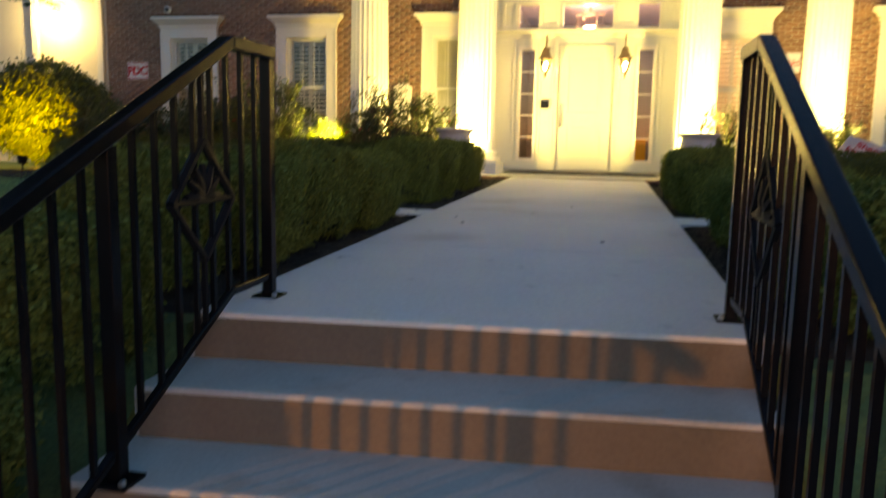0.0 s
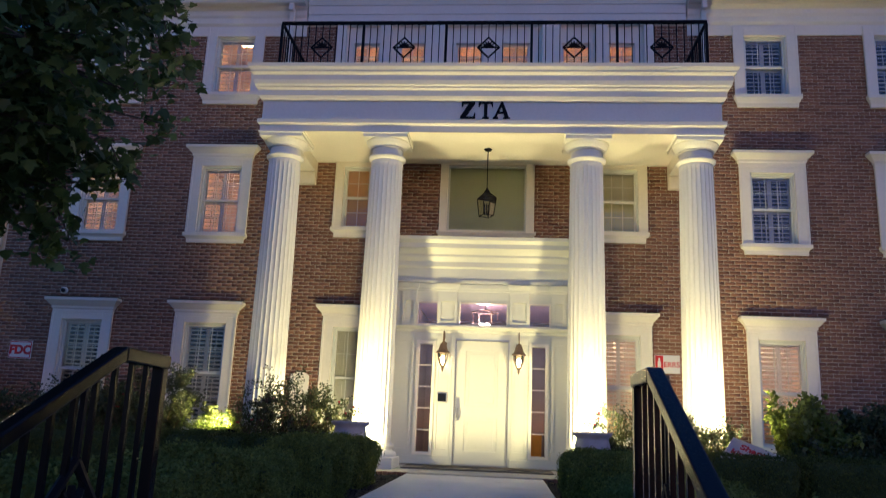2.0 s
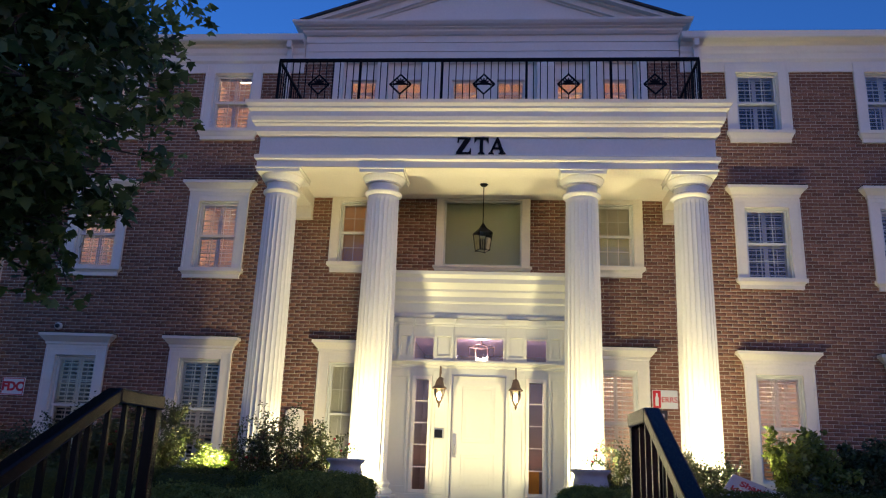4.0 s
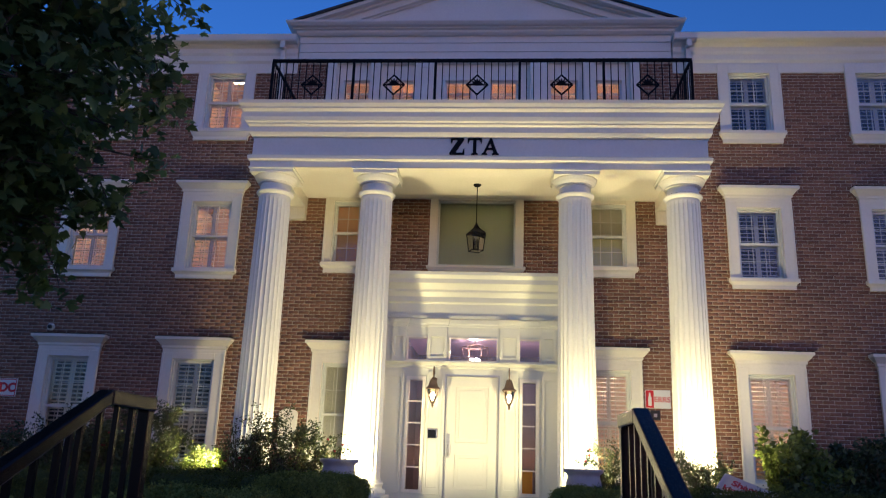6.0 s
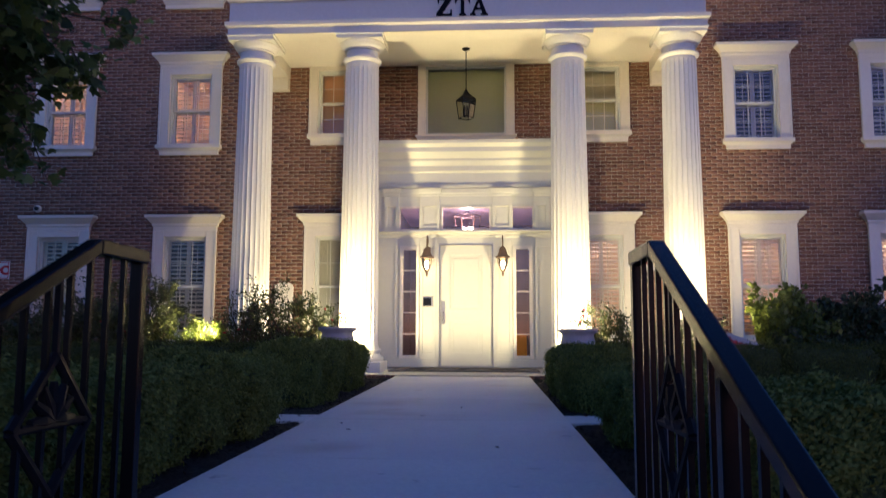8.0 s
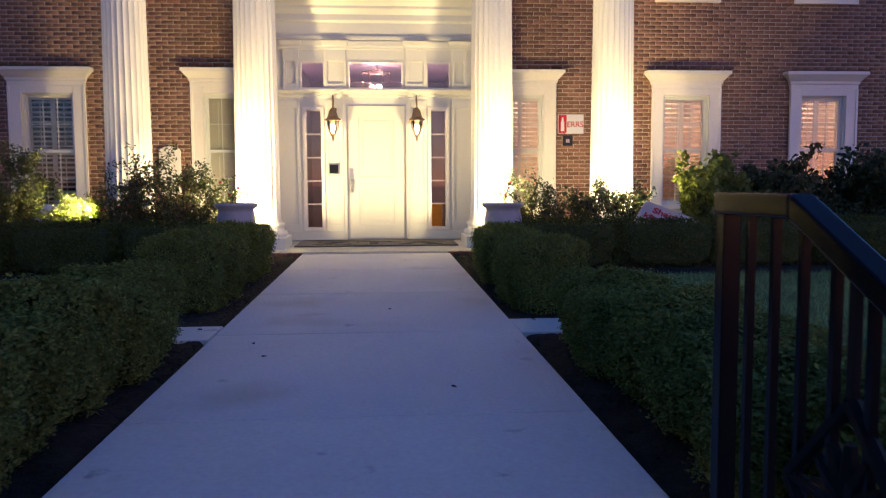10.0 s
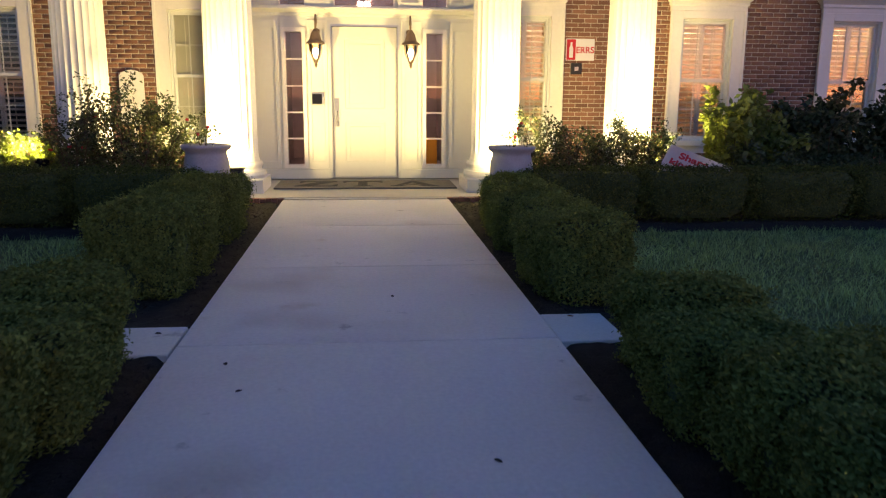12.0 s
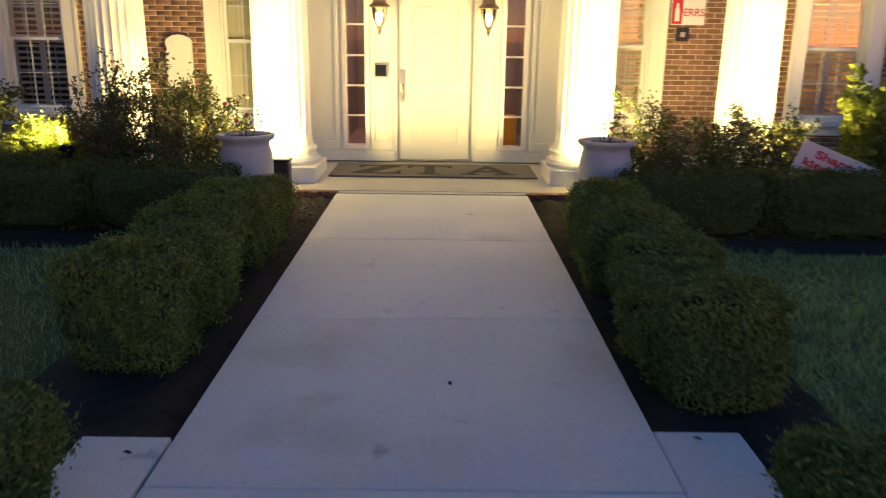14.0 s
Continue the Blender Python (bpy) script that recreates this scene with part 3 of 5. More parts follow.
def window(n, x, z0, z1, hw, casing, label, crown=True, sill=True, shutters=True):
    w = thing("window_%d" % n, label, "window", (x, 0, 0), kind="structure")
    c = Build()
    top = z1 + (0.12 if crown else casing)
    c.box(-hw - casing, -hw, -0.055, 0.011, z0, top).box(hw, hw + casing, -0.055, 0.011, z0, top).box(-hw, hw, -0.055, 0.011, z1, top)
    c.box(-hw - casing - 0.012, -hw - casing + 0.03, -0.075, -0.056, z0, top).box(hw + casing - 0.03, hw + casing + 0.012, -0.075, -0.056, z0, top)
    part("casing", c, M_WHITE, w, bevel=0.005)
    j = Build().plate(-hw, hw, z0, z1, 0.0, 0.28, [(-hw + 0.025, hw - 0.025, z0 + 0.02, z1 - 0.025)])
    part("window_frame", j, M_SASH, w)
    if crown:
        e = hw + casing
        prof = [(0.008, top), (0.008, top + 0.07), (0.03, top + 0.09), (0.03, top + 0.13), (0.055, top + 0.15), (0.115, top + 0.225), (0.135, top + 0.235), (0.135, top + 0.29)]
        part("crown", Build().mould(prof, -e, e, -0.06, 0.011), M_WHITE, w, "moulded white window head")
        part("lead_cap", Build().box(-e - 0.135, e + 0.135, -0.2, 0.011, top + 0.292, top + 0.304), M_IRON, w, "thin dark flashing")
    if sill:
        sh = 0.24 if z0 > 7 else 0.195
        e = hw + casing - 0.03
        part("window_sill", Build().mould([(0.0, z0 - sh), (0.0, z0 - sh + 0.07), (0.02, z0 - sh + 0.1), (0.045, z0 - 0.08), (0.06, z0 - 0.07), (0.06, z0)], -e, e, -0.055, 0.011), M_WHITE, w)
    zm = (z0 + z1) / 2
    a, b = -hw + 0.026, hw - 0.026
    sash(w, a, b, zm - 0.02, z1 - 0.026, 0.05, 3, 2, M_GLASS)
    sash(w, a, b, z0 + 0.021, zm + 0.02, 0.09, 3, 2, M_GLASS)
    if not shutters:
        return w
    half = hw - 0.03
    for (s0, s1) in ((z0 + 0.03, zm - 0.005), (zm + 0.005, z1 - 0.035)):
        me = shutter_mesh(half - 0.004, s1 - s0).mesh("shutter")
        for k in (0, 1):
            ob = part("shutter", me, M_SHUTTER, w)
            ob.location = (-half + k * (half + 0.002), 0.17, s0)
    return w


def room(x0, x1, z0, z1, wall_mat, lamp_mat, lx=None, depth=1.7, y0=0.31):
    b = Build()
    b.add([(x0, y0, z0), (x1, y0, z0), (x1, y0, z1), (x0, y0, z1), (x0, depth, z0), (x1, depth, z0), (x1, depth, z1), (x0, depth, z1)],
          [(4, 7, 6, 5), (0, 4, 5, 1), (3, 2, 6, 7), (0, 3, 7, 4), (1, 5, 6, 2)])
    tagged(part("interior_wall", b, wall_mat), "plain painted room behind the window", "room", kind="structure")
    if lamp_mat is not None:
        lx = (x0 + x1) / 2 if lx is None else lx
        li = thing("ceiling_light", "round lit ceiling light in the room", "ceiling light", (lx, 0.55, z1 - 0.07), "room lights")
        part("diffuser", Build().lathe([(0.13, 0.0), (0.16, 0.02), (0.16, 0.04)], seg=16), lamp_mat, li)
        part("frame", Build().lathe([(0.17, 0.04), (0.17, 0.07)], seg=16), M_WHITE, li)


n = 0
LIT = {(-7.84, 0): 0, (-5.36, 0): 0, (5.36, 0): 2, (7.84, 0): 2, (-7.84, 1): 2, (-5.36, 1): 2, (5.36, 1): 0, (7.84, 1): 0,
       (-7.84, 2): 2, (-5.36, 2): 2, (5.36, 2): 0, (7.84, 2): 0}
for wx in SIDE_X:
    for fl, (z0, z1) in enumerate((F1, F2, F3)):
        n += 1
        lit = LIT[wx, fl]
        lab = "white sash window with closed shutters, " + ("lit orange from inside" if lit else "dark inside")
        window(n, wx, z0, z1, 0.41, 0.195, lab, crown=fl < 2)
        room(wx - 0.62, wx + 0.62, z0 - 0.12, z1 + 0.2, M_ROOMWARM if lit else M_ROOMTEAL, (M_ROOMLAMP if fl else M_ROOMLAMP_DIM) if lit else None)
for wx in (-2.48, 2.48):
    n += 1
    window(n, wx, 0.5, 2.39, 0.38, 0.195, "white sash window beside the entrance with dim light inside", crown=True)
    if wx < 0:
        part("roller_blind", Build().box(-0.34, 0.34, 0.14, 0.144, 0.53, 2.34), M_BLIND, bpy.data.objects["window_%d" % n], "drawn sage green blind")
    room(wx - 0.62, wx + 0.62, 0.35, 2.6, M_ROOMDIM if wx < 0 else M_ROOMWARM, M_ROOMLAMP_DIM if wx < 0 else M_ROOMLAMP)
    n += 1
    window(n, wx, 4.34, 5.6, 0.38, 0.16, "white sash window under the portico ceiling", crown=False, shutters=False)
    part("roller_blind", Build().box(-0.34, 0.34, 0.14, 0.144, 4.37 if wx < 0 else 4.95, 5.57), M_TANBLIND if wx < 0 else M_BLIND, bpy.data.objects["window_%d" % n], "drawn tan blind" if wx < 0 else "half-drawn sage blind")
    room(wx - 0.62, wx + 0.62, 4.2, 5.75, M_ROOMWARM if wx < 0 else M_ROOMDIM, M_ROOMLAMP if wx < 0 else M_ROOMLAMP_DIM)
n += 1
bw = thing("window_%d" % n, "wide picture window with greenish glass above the entrance", "window", kind="structure")
cb = Build().box(-0.94, -0.79, -0.055, 0.011, 4.31, 5.757).box(0.73, 0.89, -0.055, 0.011, 4.31, 5.757).box(-0.79, 0.73, -0.055, 0.011, 5.66, 5.757)
part("casing", cb, M_WHITE, bw, bevel=0.006)
part("window_sill", Build().mould([(0, 4.22), (0.02, 4.26), (0.04, 4.28), (0.04, 4.31)], -0.94, 0.89, -0.055, 0.011), M_WHITE, bw)
part("window_frame", Build().plate(-0.79, 0.73, 4.31, 5.66, 0.02, 0.1, [(-0.755, 0.695, 4.36, 5.62)]), M_SASH, bw)
part("pane", Build().box(-0.755, 0.695, 0.05, 0.056, 4.36, 5.62), M_GREENGLASS, bw)
part("roller_blind", Build().box(-0.77, 0.71, 0.12, 0.124, 4.33, 5.64), M_BLIND, bw, "drawn sage green blind")
room(-1.6, 1.6, 4.1, 5.9, M_ROOMDIM, M_BLINDLAMP, lx=1.0)

# attic windows behind the balcony
for a, b in ATTIC_WINDOWS:
    n += 1
    w = thing("window_%d" % n, "tall white balcony window lit orange behind shutters", "window", ((a + b) / 2, 0, 0), kind="structure")
    hw = (b - a) / 2
    part("casing", Build().plate(-hw - 0.04, hw + 0.04, 6.75, 8.42, 0.05, 0.079, [(-hw, hw, 6.7, 8.32)]), M_WHITE, w)
    sash(w, -hw, hw, 6.76, 8.31, 0.12, 2, 4, M_GLASS)
    me = shutter_mesh(2 * hw - 0.02, 1.3).mesh("shutter")
    ob = part("shutter", me, M_SHUTTER, w)
    ob.location = (-hw + 0.01, 0.2, 6.8)
for a, b in ((-3.1, -1.15), (-1.0, 1.0), (1.15, 3.1)):
    room(a, b, 6.6, 8.75, M_ROOMWARM, M_ATTICLAMP)

# ---- entrance surround ----
ent = thing("entrance_surround", "cream panelled wooden entrance surround with cornice", "entrance", kind="structure")
YF = -0.86
SL = [(-1.10, -0.87, 0.2, 2.04), (0.87, 1.10, 0.2, 2.04)]
TR = [(-1.16, -0.82, 2.40, 2.78), (-0.41, 0.41, 2.40, 2.78), (0.82, 1.16, 2.40, 2.78)]
part("front_panel", Build().plate(-1.64, 1.64, 0.0, 3.2, YF, YF + 0.12, SL + TR + [(-0.475, 0.475, -0.1, 2.15)]), M_DOOR, ent)
part("side_panel", Build().box(-1.64, -1.38, YF + 0.121, 0.0, 0, 3.2), M_DOOR, ent)
part("side_panel", Build().box(1.38, 1.64, YF + 0.121, 0.0, 0, 3.2), M_DOOR, ent)
part("entablature", Build().mould([(0.0, 3.12), (0.03, 3.14), (0.03, 3.19), (0.0, 3.2), (0.0, 3.40), (0.04, 3.43), (0.04, 3.52), (0.10, 3.60), (0.10, 3.64), (0.20, 3.74), (0.20, 3.82), (0.26, 3.88), (0.26, 3.94)], -1.62, 1.62, YF, 0.0), M_DOOR, ent)
part("picture_rail", Build().mould([(0.0, 2.985), (0.012, 2.995), (0.012, 3.02), (0.024, 3.04), (0.03, 3.115)], -1.6, 1.6, YF - 0.001, YF + 0.1), M_DOOR, ent)
part("transom_ledge", Build().mould([(0.0, 2.25), (0.02, 2.27), (0.02, 2.3), (0.09, 2.34), (0.09, 2.37)], -1.62, 1.62, YF, YF + 0.1), M_DOOR, ent)
for s in (-1, 1):
    for nm, x0, x1, z0, z1 in (("panel_block", 0.465, 0.805, 2.375, 3.0), ("panel_block", 1.19, 1.44, 2.375, 3.0)):
        pbk = Build().plate(min(s * x0, s * x1), max(s * x0, s * x1), z0, z1, YF - 0.04, YF - 0.001, [(min(s * x0, s * x1) + 0.05, max(s * x0, s * x1) - 0.05, z0 + 0.08, z1 - 0.2)])
        part(nm, pbk, M_DOOR, ent, bevel=0.004)
        cap = Build().mould([(0.0, z1 - 0.02), (0.012, z1 - 0.005), (0.012, z1 + 0.02), (0.03, z1 + 0.05), (0.045, z1 + 0.115)], min(s * x0, s * x1), max(s * x0, s * x1), YF - 0.042, YF - 0.001)
        part("block_cap", cap, M_DOOR, ent)
    for nm, x0, x1 in (("pilaster_board", 1.2, 1.58), ("pilaster_board", 0.52, 0.8)):
        a, b = min(s * x0, s * x1), max(s * x0, s * x1)
        part(nm, Build().plate(a, b, 0.14, 2.2, YF - 0.018, YF - 0.001, [(a + 0.05, b - 0.05, 0.25, 2.08)]), M_DOOR, ent, bevel=0.004)
    a, b = (s * 0.815, s * 1.155) if s > 0 else (s * 1.155, s * 0.815)
    part("sidelight_frame", Build().plate(a, b, 0.15, 2.1, YF - 0.03, YF - 0.001, [(a + 0.055, b - 0.055, 0.2, 2.04)]), M_WHITE, ent, bevel=0.004)
part("plinth_board", Build().box(-1.62, -0.5, YF - 0.03, YF - 0.001, 0.0, 0.13), M_DOOR, ent, bevel=0.004)
part("plinth_board", Build().box(0.5, 1.62, YF - 0.03, YF - 0.001, 0.0, 0.13), M_DOOR, ent, bevel=0.004)
for k, (a, b, z0, z1) in enumerate(SL + TR):
    n += 1
    w = thing("window_%d" % n, "narrow sidelight of five small panes beside the door" if k < 2 else "small transom window over the door", "window", kind="structure")
    if k < 2:
        bars = Build()
        for i in range(1, 5):
            zc = z0 + (z1 - z0) * i / 5
            bars.box(a, b, YF + 0.02, YF + 0.05, zc - 0.011, zc + 0.011)
        part("glazing_bars", bars, M_WHITE, w)
        for i in range(5):
            part("pane", Build().box(a, b, YF + 0.033, YF + 0.037, z0 + (z1 - z0) * i / 5 + 0.012, z0 + (z1 - z0) * (i + 1) / 5 - 0.012), M_GLASS, w)
    else:
        part("window_frame", Build().plate(a - 0.02, b + 0.02, z0 - 0.02, z1 + 0.02, YF - 0.02, YF - 0.001, [(a, b, z0, z1)]), M_WHITE, w)
        part("pane", Build().box(a, b, YF + 0.033, YF + 0.037, z0, z1), M_GLASS, w)

# door leaf
door = thing("door_1", "closed cream panelled front door with a long steel pull handle", "door", kind="structure")
dz = 2.12
part("door_leaf", Build().plate(-0.455, 0.455, 0.02, dz, YF + 0.05, YF + 0.095, [(-0.28, 0.28, 0.24, 0.80), (-0.28, 0.28, 1.0, 1.95)]), M_DOOR, door, bevel=0.004)
for z0, z1 in ((0.24, 0.80), (1.0, 1.95)):
    part("door_panel", Build().mould([(0, z0 + 0.0), (0, z1)], -0.28, 0.28, YF + 0.068, YF + 0.09), M_DOOR, door)
    part("panel_field", Build().box(-0.22, 0.22, YF + 0.058, YF + 0.067, z0 + 0.06, z1 - 0.06), M_DOOR, door, bevel=0.008)
part("door_frame", Build().plate(-0.475, 0.475, 0.0, 2.15, YF + 0.0, YF + 0.12, [(-0.459, 0.459, -0.1, 2.124)]), M_STEEL, door, "metal door frame edge")
hb = Build().box(-0.43, -0.365, YF + 0.042, YF + 0.049, 0.74, 1.14)
handle = part("handle", hb, M_STEEL, door, "long steel handle plate", bevel=0.004)
part("pull", Build().tube([(-0.397, YF + 0.045, 0.95), (-0.397, YF - 0.01, 0.94), (-0.397, YF - 0.015, 0.86), (-0.397, YF - 0.005, 0.79), (-0.397, YF + 0.045, 0.78)], 0.011, 8), M_STEEL, handle, smooth=True)
part("threshold", Build().box(-0.475, 0.475, YF + 0.0, YF + 0.13, 0.0, 0.018), M_STEEL, door)

# foyer behind the door, with its chandelier
fb = Build()
fb.add([(-1.37, -0.73, 0), (1.37, -0.73, 0), (1.37, -0.73, 3.1), (-1.37, -0.73, 3.1), (-1.37, 3.0, 0), (1.37, 3.0, 0), (1.37, 3.0, 3.1), (-1.37, 3.0, 3.1)],
       [(4, 7, 6, 5), (0, 4, 5, 1), (0, 3, 7, 4), (1, 5, 6, 2)])
tagged(part("ceiling", Build().box(-1.37, 1.37, -0.73, 3.0, 3.0, 3.08), M_FOYERCEIL), "pale lavender foyer ceiling", "ceiling", kind="structure")
tagged(part("interior_wall", fb, M_FOYER), "dim pinkish foyer walls behind the sidelights", "room", kind="structure")
ch = thing("chandelier", "small lit metal-framed chandelier in the foyer", "chandelier", (0.0, 0.15, 2.42))
fr = Build()
for a in range(6):
    an = a * math.pi / 3
    c0, s0, c1, s1 = math.cos(an), math.sin(an), math.cos(an + math.pi / 3), math.sin(an + math.pi / 3)
    fr.tube([(0.2 * c0, 0.2 * s0, 0.0), (0.25 * c0, 0.25 * s0, 0.36)], 0.008, 4)
    fr.tube([(0.2 * c0, 0.2 * s0, 0.0), (0.2 * c1, 0.2 * s1, 0.0)], 0.007, 4).tube([(0.25 * c0, 0.25 * s0, 0.36), (0.25 * c1, 0.25 * s1, 0.36)], 0.007, 4)
    fr.tube([(0.25 * c0, 0.25 * s0, 0.36), (0, 0, 0.42)], 0.006, 4)
part("frame", fr, M_BRONZE, ch)
part("rod", Build().tube([(0, 0, 0.4), (0, 0, 0.6)], 0.008, 5), M_BRONZE, ch)
for a in range(4):
    an = a * math.pi / 2 + 0.4
    part("bulb", Build().lathe([(0.006, 0.04), (0.022, 0.07), (0.018, 0.12), (0.004, 0.15)], 0.08 * math.cos(an), 0.08 * math.sin(an), 10), M_CHAND, ch)
tagged(part("package", Build().box(0.84, 1.06, -0.55, -0.35, 0.0, 0.56), M_ORANGE, bevel=0.01), "orange box standing inside behind the sidelight", "box")

# ---- columns ----


def column():
    c = thing("column", "white fluted column, floodlit from its base", "column", (0, 0, 0), "portico columns")
    part("plinth", Build().box(-0.42, 0.42, -0.42, 0.42, -0.045, 0.13), M_COLUMN, c, bevel=0.01)
    part("base", Build().lathe([(0.40, 0.13), (0.415, 0.17), (0.40, 0.215), (0.365, 0.22), (0.35, 0.25), (0.365, 0.275), (0.375, 0.30), (0.36, 0.33), (0.335, 0.335), (0.325, 0.38)], seg=40), M_COLUMN, c, smooth=False)
    k = 24

    def flute(i, z):
        ph = (i % 6) / 6.0
        edge = min(1.0, max(0.0, min((z - 0.45) / 0.06, (4.98 - z) / 0.06)))
        return 1 - 0.055 * edge * (math.sin(math.pi * ph) ** 0.7 if ph else 0)
    prof = [(0.318, 0.38), (0.316, 0.44), (0.315, 0.52)] + [(0.315 - 0.043 * ((z - 0.5) / 4.5) ** 1.4, z) for z in (1.2, 1.9, 2.6, 3.3, 4.0, 4.6, 4.92, 4.985)] + [(0.27, 5.02)]
    part("shaft", Build().lathe(prof, seg=k * 6, wave=flute), M_COLUMN, c)
    part("necking", Build().lathe([(0.275, 5.02), (0.30, 5.04), (0.32, 5.065), (0.32, 5.09), (0.29, 5.11), (0.265, 5.12), (0.265, 5.22)], seg=40), M_COLUMN, c, smooth=False)
    part("echinus", Build().lathe([(0.265, 5.22), (0.30, 5.23), (0.30, 5.25), (0.34, 5.29), (0.37, 5.34), (0.375, 5.365)], seg=40), M_COLUMN, c)
    part("abacus", Build().mould([(0.0, 5.365), (0.0, 5.42), (0.02, 5.43), (0.02, 5.455)], -0.375, 0.375, -0.375, 0.375).box(-0.375, 0.375, 0.37, 0.395, 5.365, 5.455), M_COLUMN, c)
    return c


col = column()
col.matrix_basis = pose(-3.5, -1.9, 0)
for cx in (-1.7, 1.7, 3.5):
    copy_thing(col, pose(cx, -1.9, 0))

# ---- portico entablature and ceiling ----
enta = thing("entablature", "white portico beam with stepped cornice mouldings", "entablature", kind="structure")
XE, YE = 3.88, -2.27
part("architrave", Build().mould([(0.0, 5.456), (0.0, 5.56), (0.045, 5.59), (0.05, 5.65), (0.0, 5.68)], -XE, XE, YE, 0.0, False), M_WHITE, enta)
part("frieze", Build().mould([(-0.015, 5.678), (-0.015, 6.02)], -XE, XE, YE, 0.0, False), M_WHITE, enta)
part("cornice", Build().mould([(0.0, 6.0), (0.03, 6.03), (0.06, 6.08), (0.06, 6.18), (0.10, 6.21), (0.10, 6.235), (0.13, 6.26), (0.15, 6.33), (0.15, 6.42), (0.20, 6.46), (0.20, 6.49), (0.24, 6.54), (0.25, 6.60), (0.22, 6.605)], -XE, XE, YE, 0.0), M_WHITE, enta)
part("wall_bracket", Build().box(-3.88, -3.42, -0.14, 0.0, 5.2, 5.455), M_WHITE, enta, bevel=0.01)
part("wall_bracket", Build().box(3.42, 3.88, -0.14, 0.0, 5.2, 5.455), M_WHITE, enta, bevel=0.01)
bm_ = Build().box(-3.87, 3.87, -2.245, -1.83, 5.458, 5.76).box(-3.87, -3.42, -1.829, 0.0, 5.458, 5.76).box(3.42, 3.87, -1.829, 0.0, 5.458, 5.76)
part("beams", bm_, M_WHITE, enta)
part("bed_moulding", Build().box(-3.419, 3.419, -0.07, 0.0, 5.70, 5.758).box(-3.419, 3.419, -1.828, -1.78, 5.70, 5.758), M_WHITE, enta, bevel=0.01)
tagged(part("ceiling", Build().box(-3.86, 3.86, -2.2, 0.01, 5.76, 5.8), M_WHITE), "flat white portico ceiling lit warmly from below", "ceiling", kind="structure")
# frieze letters, raised and black
LETTERS = {
    "Z": [[(0, 0), (0.27, 0), (0.27, 0.10), (0.25, 0.10), (0.235, 0.03), (0.10, 0.03), (0.26, 0.27), (0.26, 0.30), (0.02, 0.30), (0.02, 0.21), (0.04, 0.21), (0.055, 0.27), (0.155, 0.27), (0, 0.03)]],
    "T": [[(0.09, 0), (0.21, 0), (0.21, 0.015), (0.18, 0.03), (0.18, 0.27), (0.24, 0.27), (0.265, 0.21), (0.28, 0.21), (0.28, 0.30), (0.02, 0.30), (0.02, 0.21), (0.035, 0.21), (0.06, 0.27), (0.12, 0.27), (0.12, 0.03), (0.09, 0.015)]],
    "A": [[(0.0, 0), (0.10, 0), (0.10, 0.018), (0.07, 0.03), (0.155, 0.215), (0.215, 0.03), (0.185, 0.018), (0.185, 0), (0.31, 0), (0.31, 0.018), (0.285, 0.03), (0.18, 0.30), (0.15, 0.30), (0.03, 0.03), (0.0, 0.018)],
          [(0.075, 0.09), (0.21, 0.09), (0.20, 0.12), (0.085, 0.12)]],
}


def letter(ch, m, mat, deep=0.03, scale=(1, 1), parent=None):
    b = Build()
    for poly in LETTERS[ch]:
        b.prism([(x * scale[0], z * scale[1]) for x, z in poly], -deep, 0.0)
    ob = part("letter", b, mat, parent)
    ob.matrix_basis = m
    return ob


for ch, lx in (("Z", -0.441), ("T", -0.155), ("A", 0.105)):
    tagged(letter(ch, pose(lx, -2.257, 5.70), M_IRON, 0.03, (0.94, 1.0)), "raised black serif letter " + ch + " on the white frieze", "letter", "frieze letters")

# ---- balcony railing ----
rail = thing("balcony_railing", "black wrought-iron balcony railing with diamond ornaments", "railing", (0, 0, 0))
RY, RB, RT = -2.05, 6.606, 7.57
part("top_rail", Build().box(-3.735, 3.735, RY - 0.028, RY + 0.028, RT, RT + 0.055), M_IRON, rail, bevel=0.008)
part("bottom_rail", Build().box(-3.735, 3.735, RY - 0.015, RY + 0.015, RB + 0.06, RB + 0.085), M_IRON, rail)
for s in (-1, 1):
    part("side_rail", Build().box(s * 3.72 - 0.02, s * 3.72 + 0.02, RY + 0.026, -0.02, RT, RT + 0.04), M_IRON, rail)
    part("side_rail", Build().box(s * 3.72 - 0.012, s * 3.72 + 0.012, RY + 0.016, -0.02, RB + 0.06, RB + 0.085), M_IRON, rail)
post_me = Build().box(-0.022, 0.022, -0.022, 0.022, RB, RT).mesh("post")
bal_me = Build().box(-0.008, 0.008, -0.008, 0.008, RB + 0.085, RT).mesh("baluster")
POSTS = (-3.72, -2.235, -0.757, 0.74, 2.21, 3.72)
for px in POSTS:
    part("post", post_me, M_IRON, rail).location = (px, RY, 0)
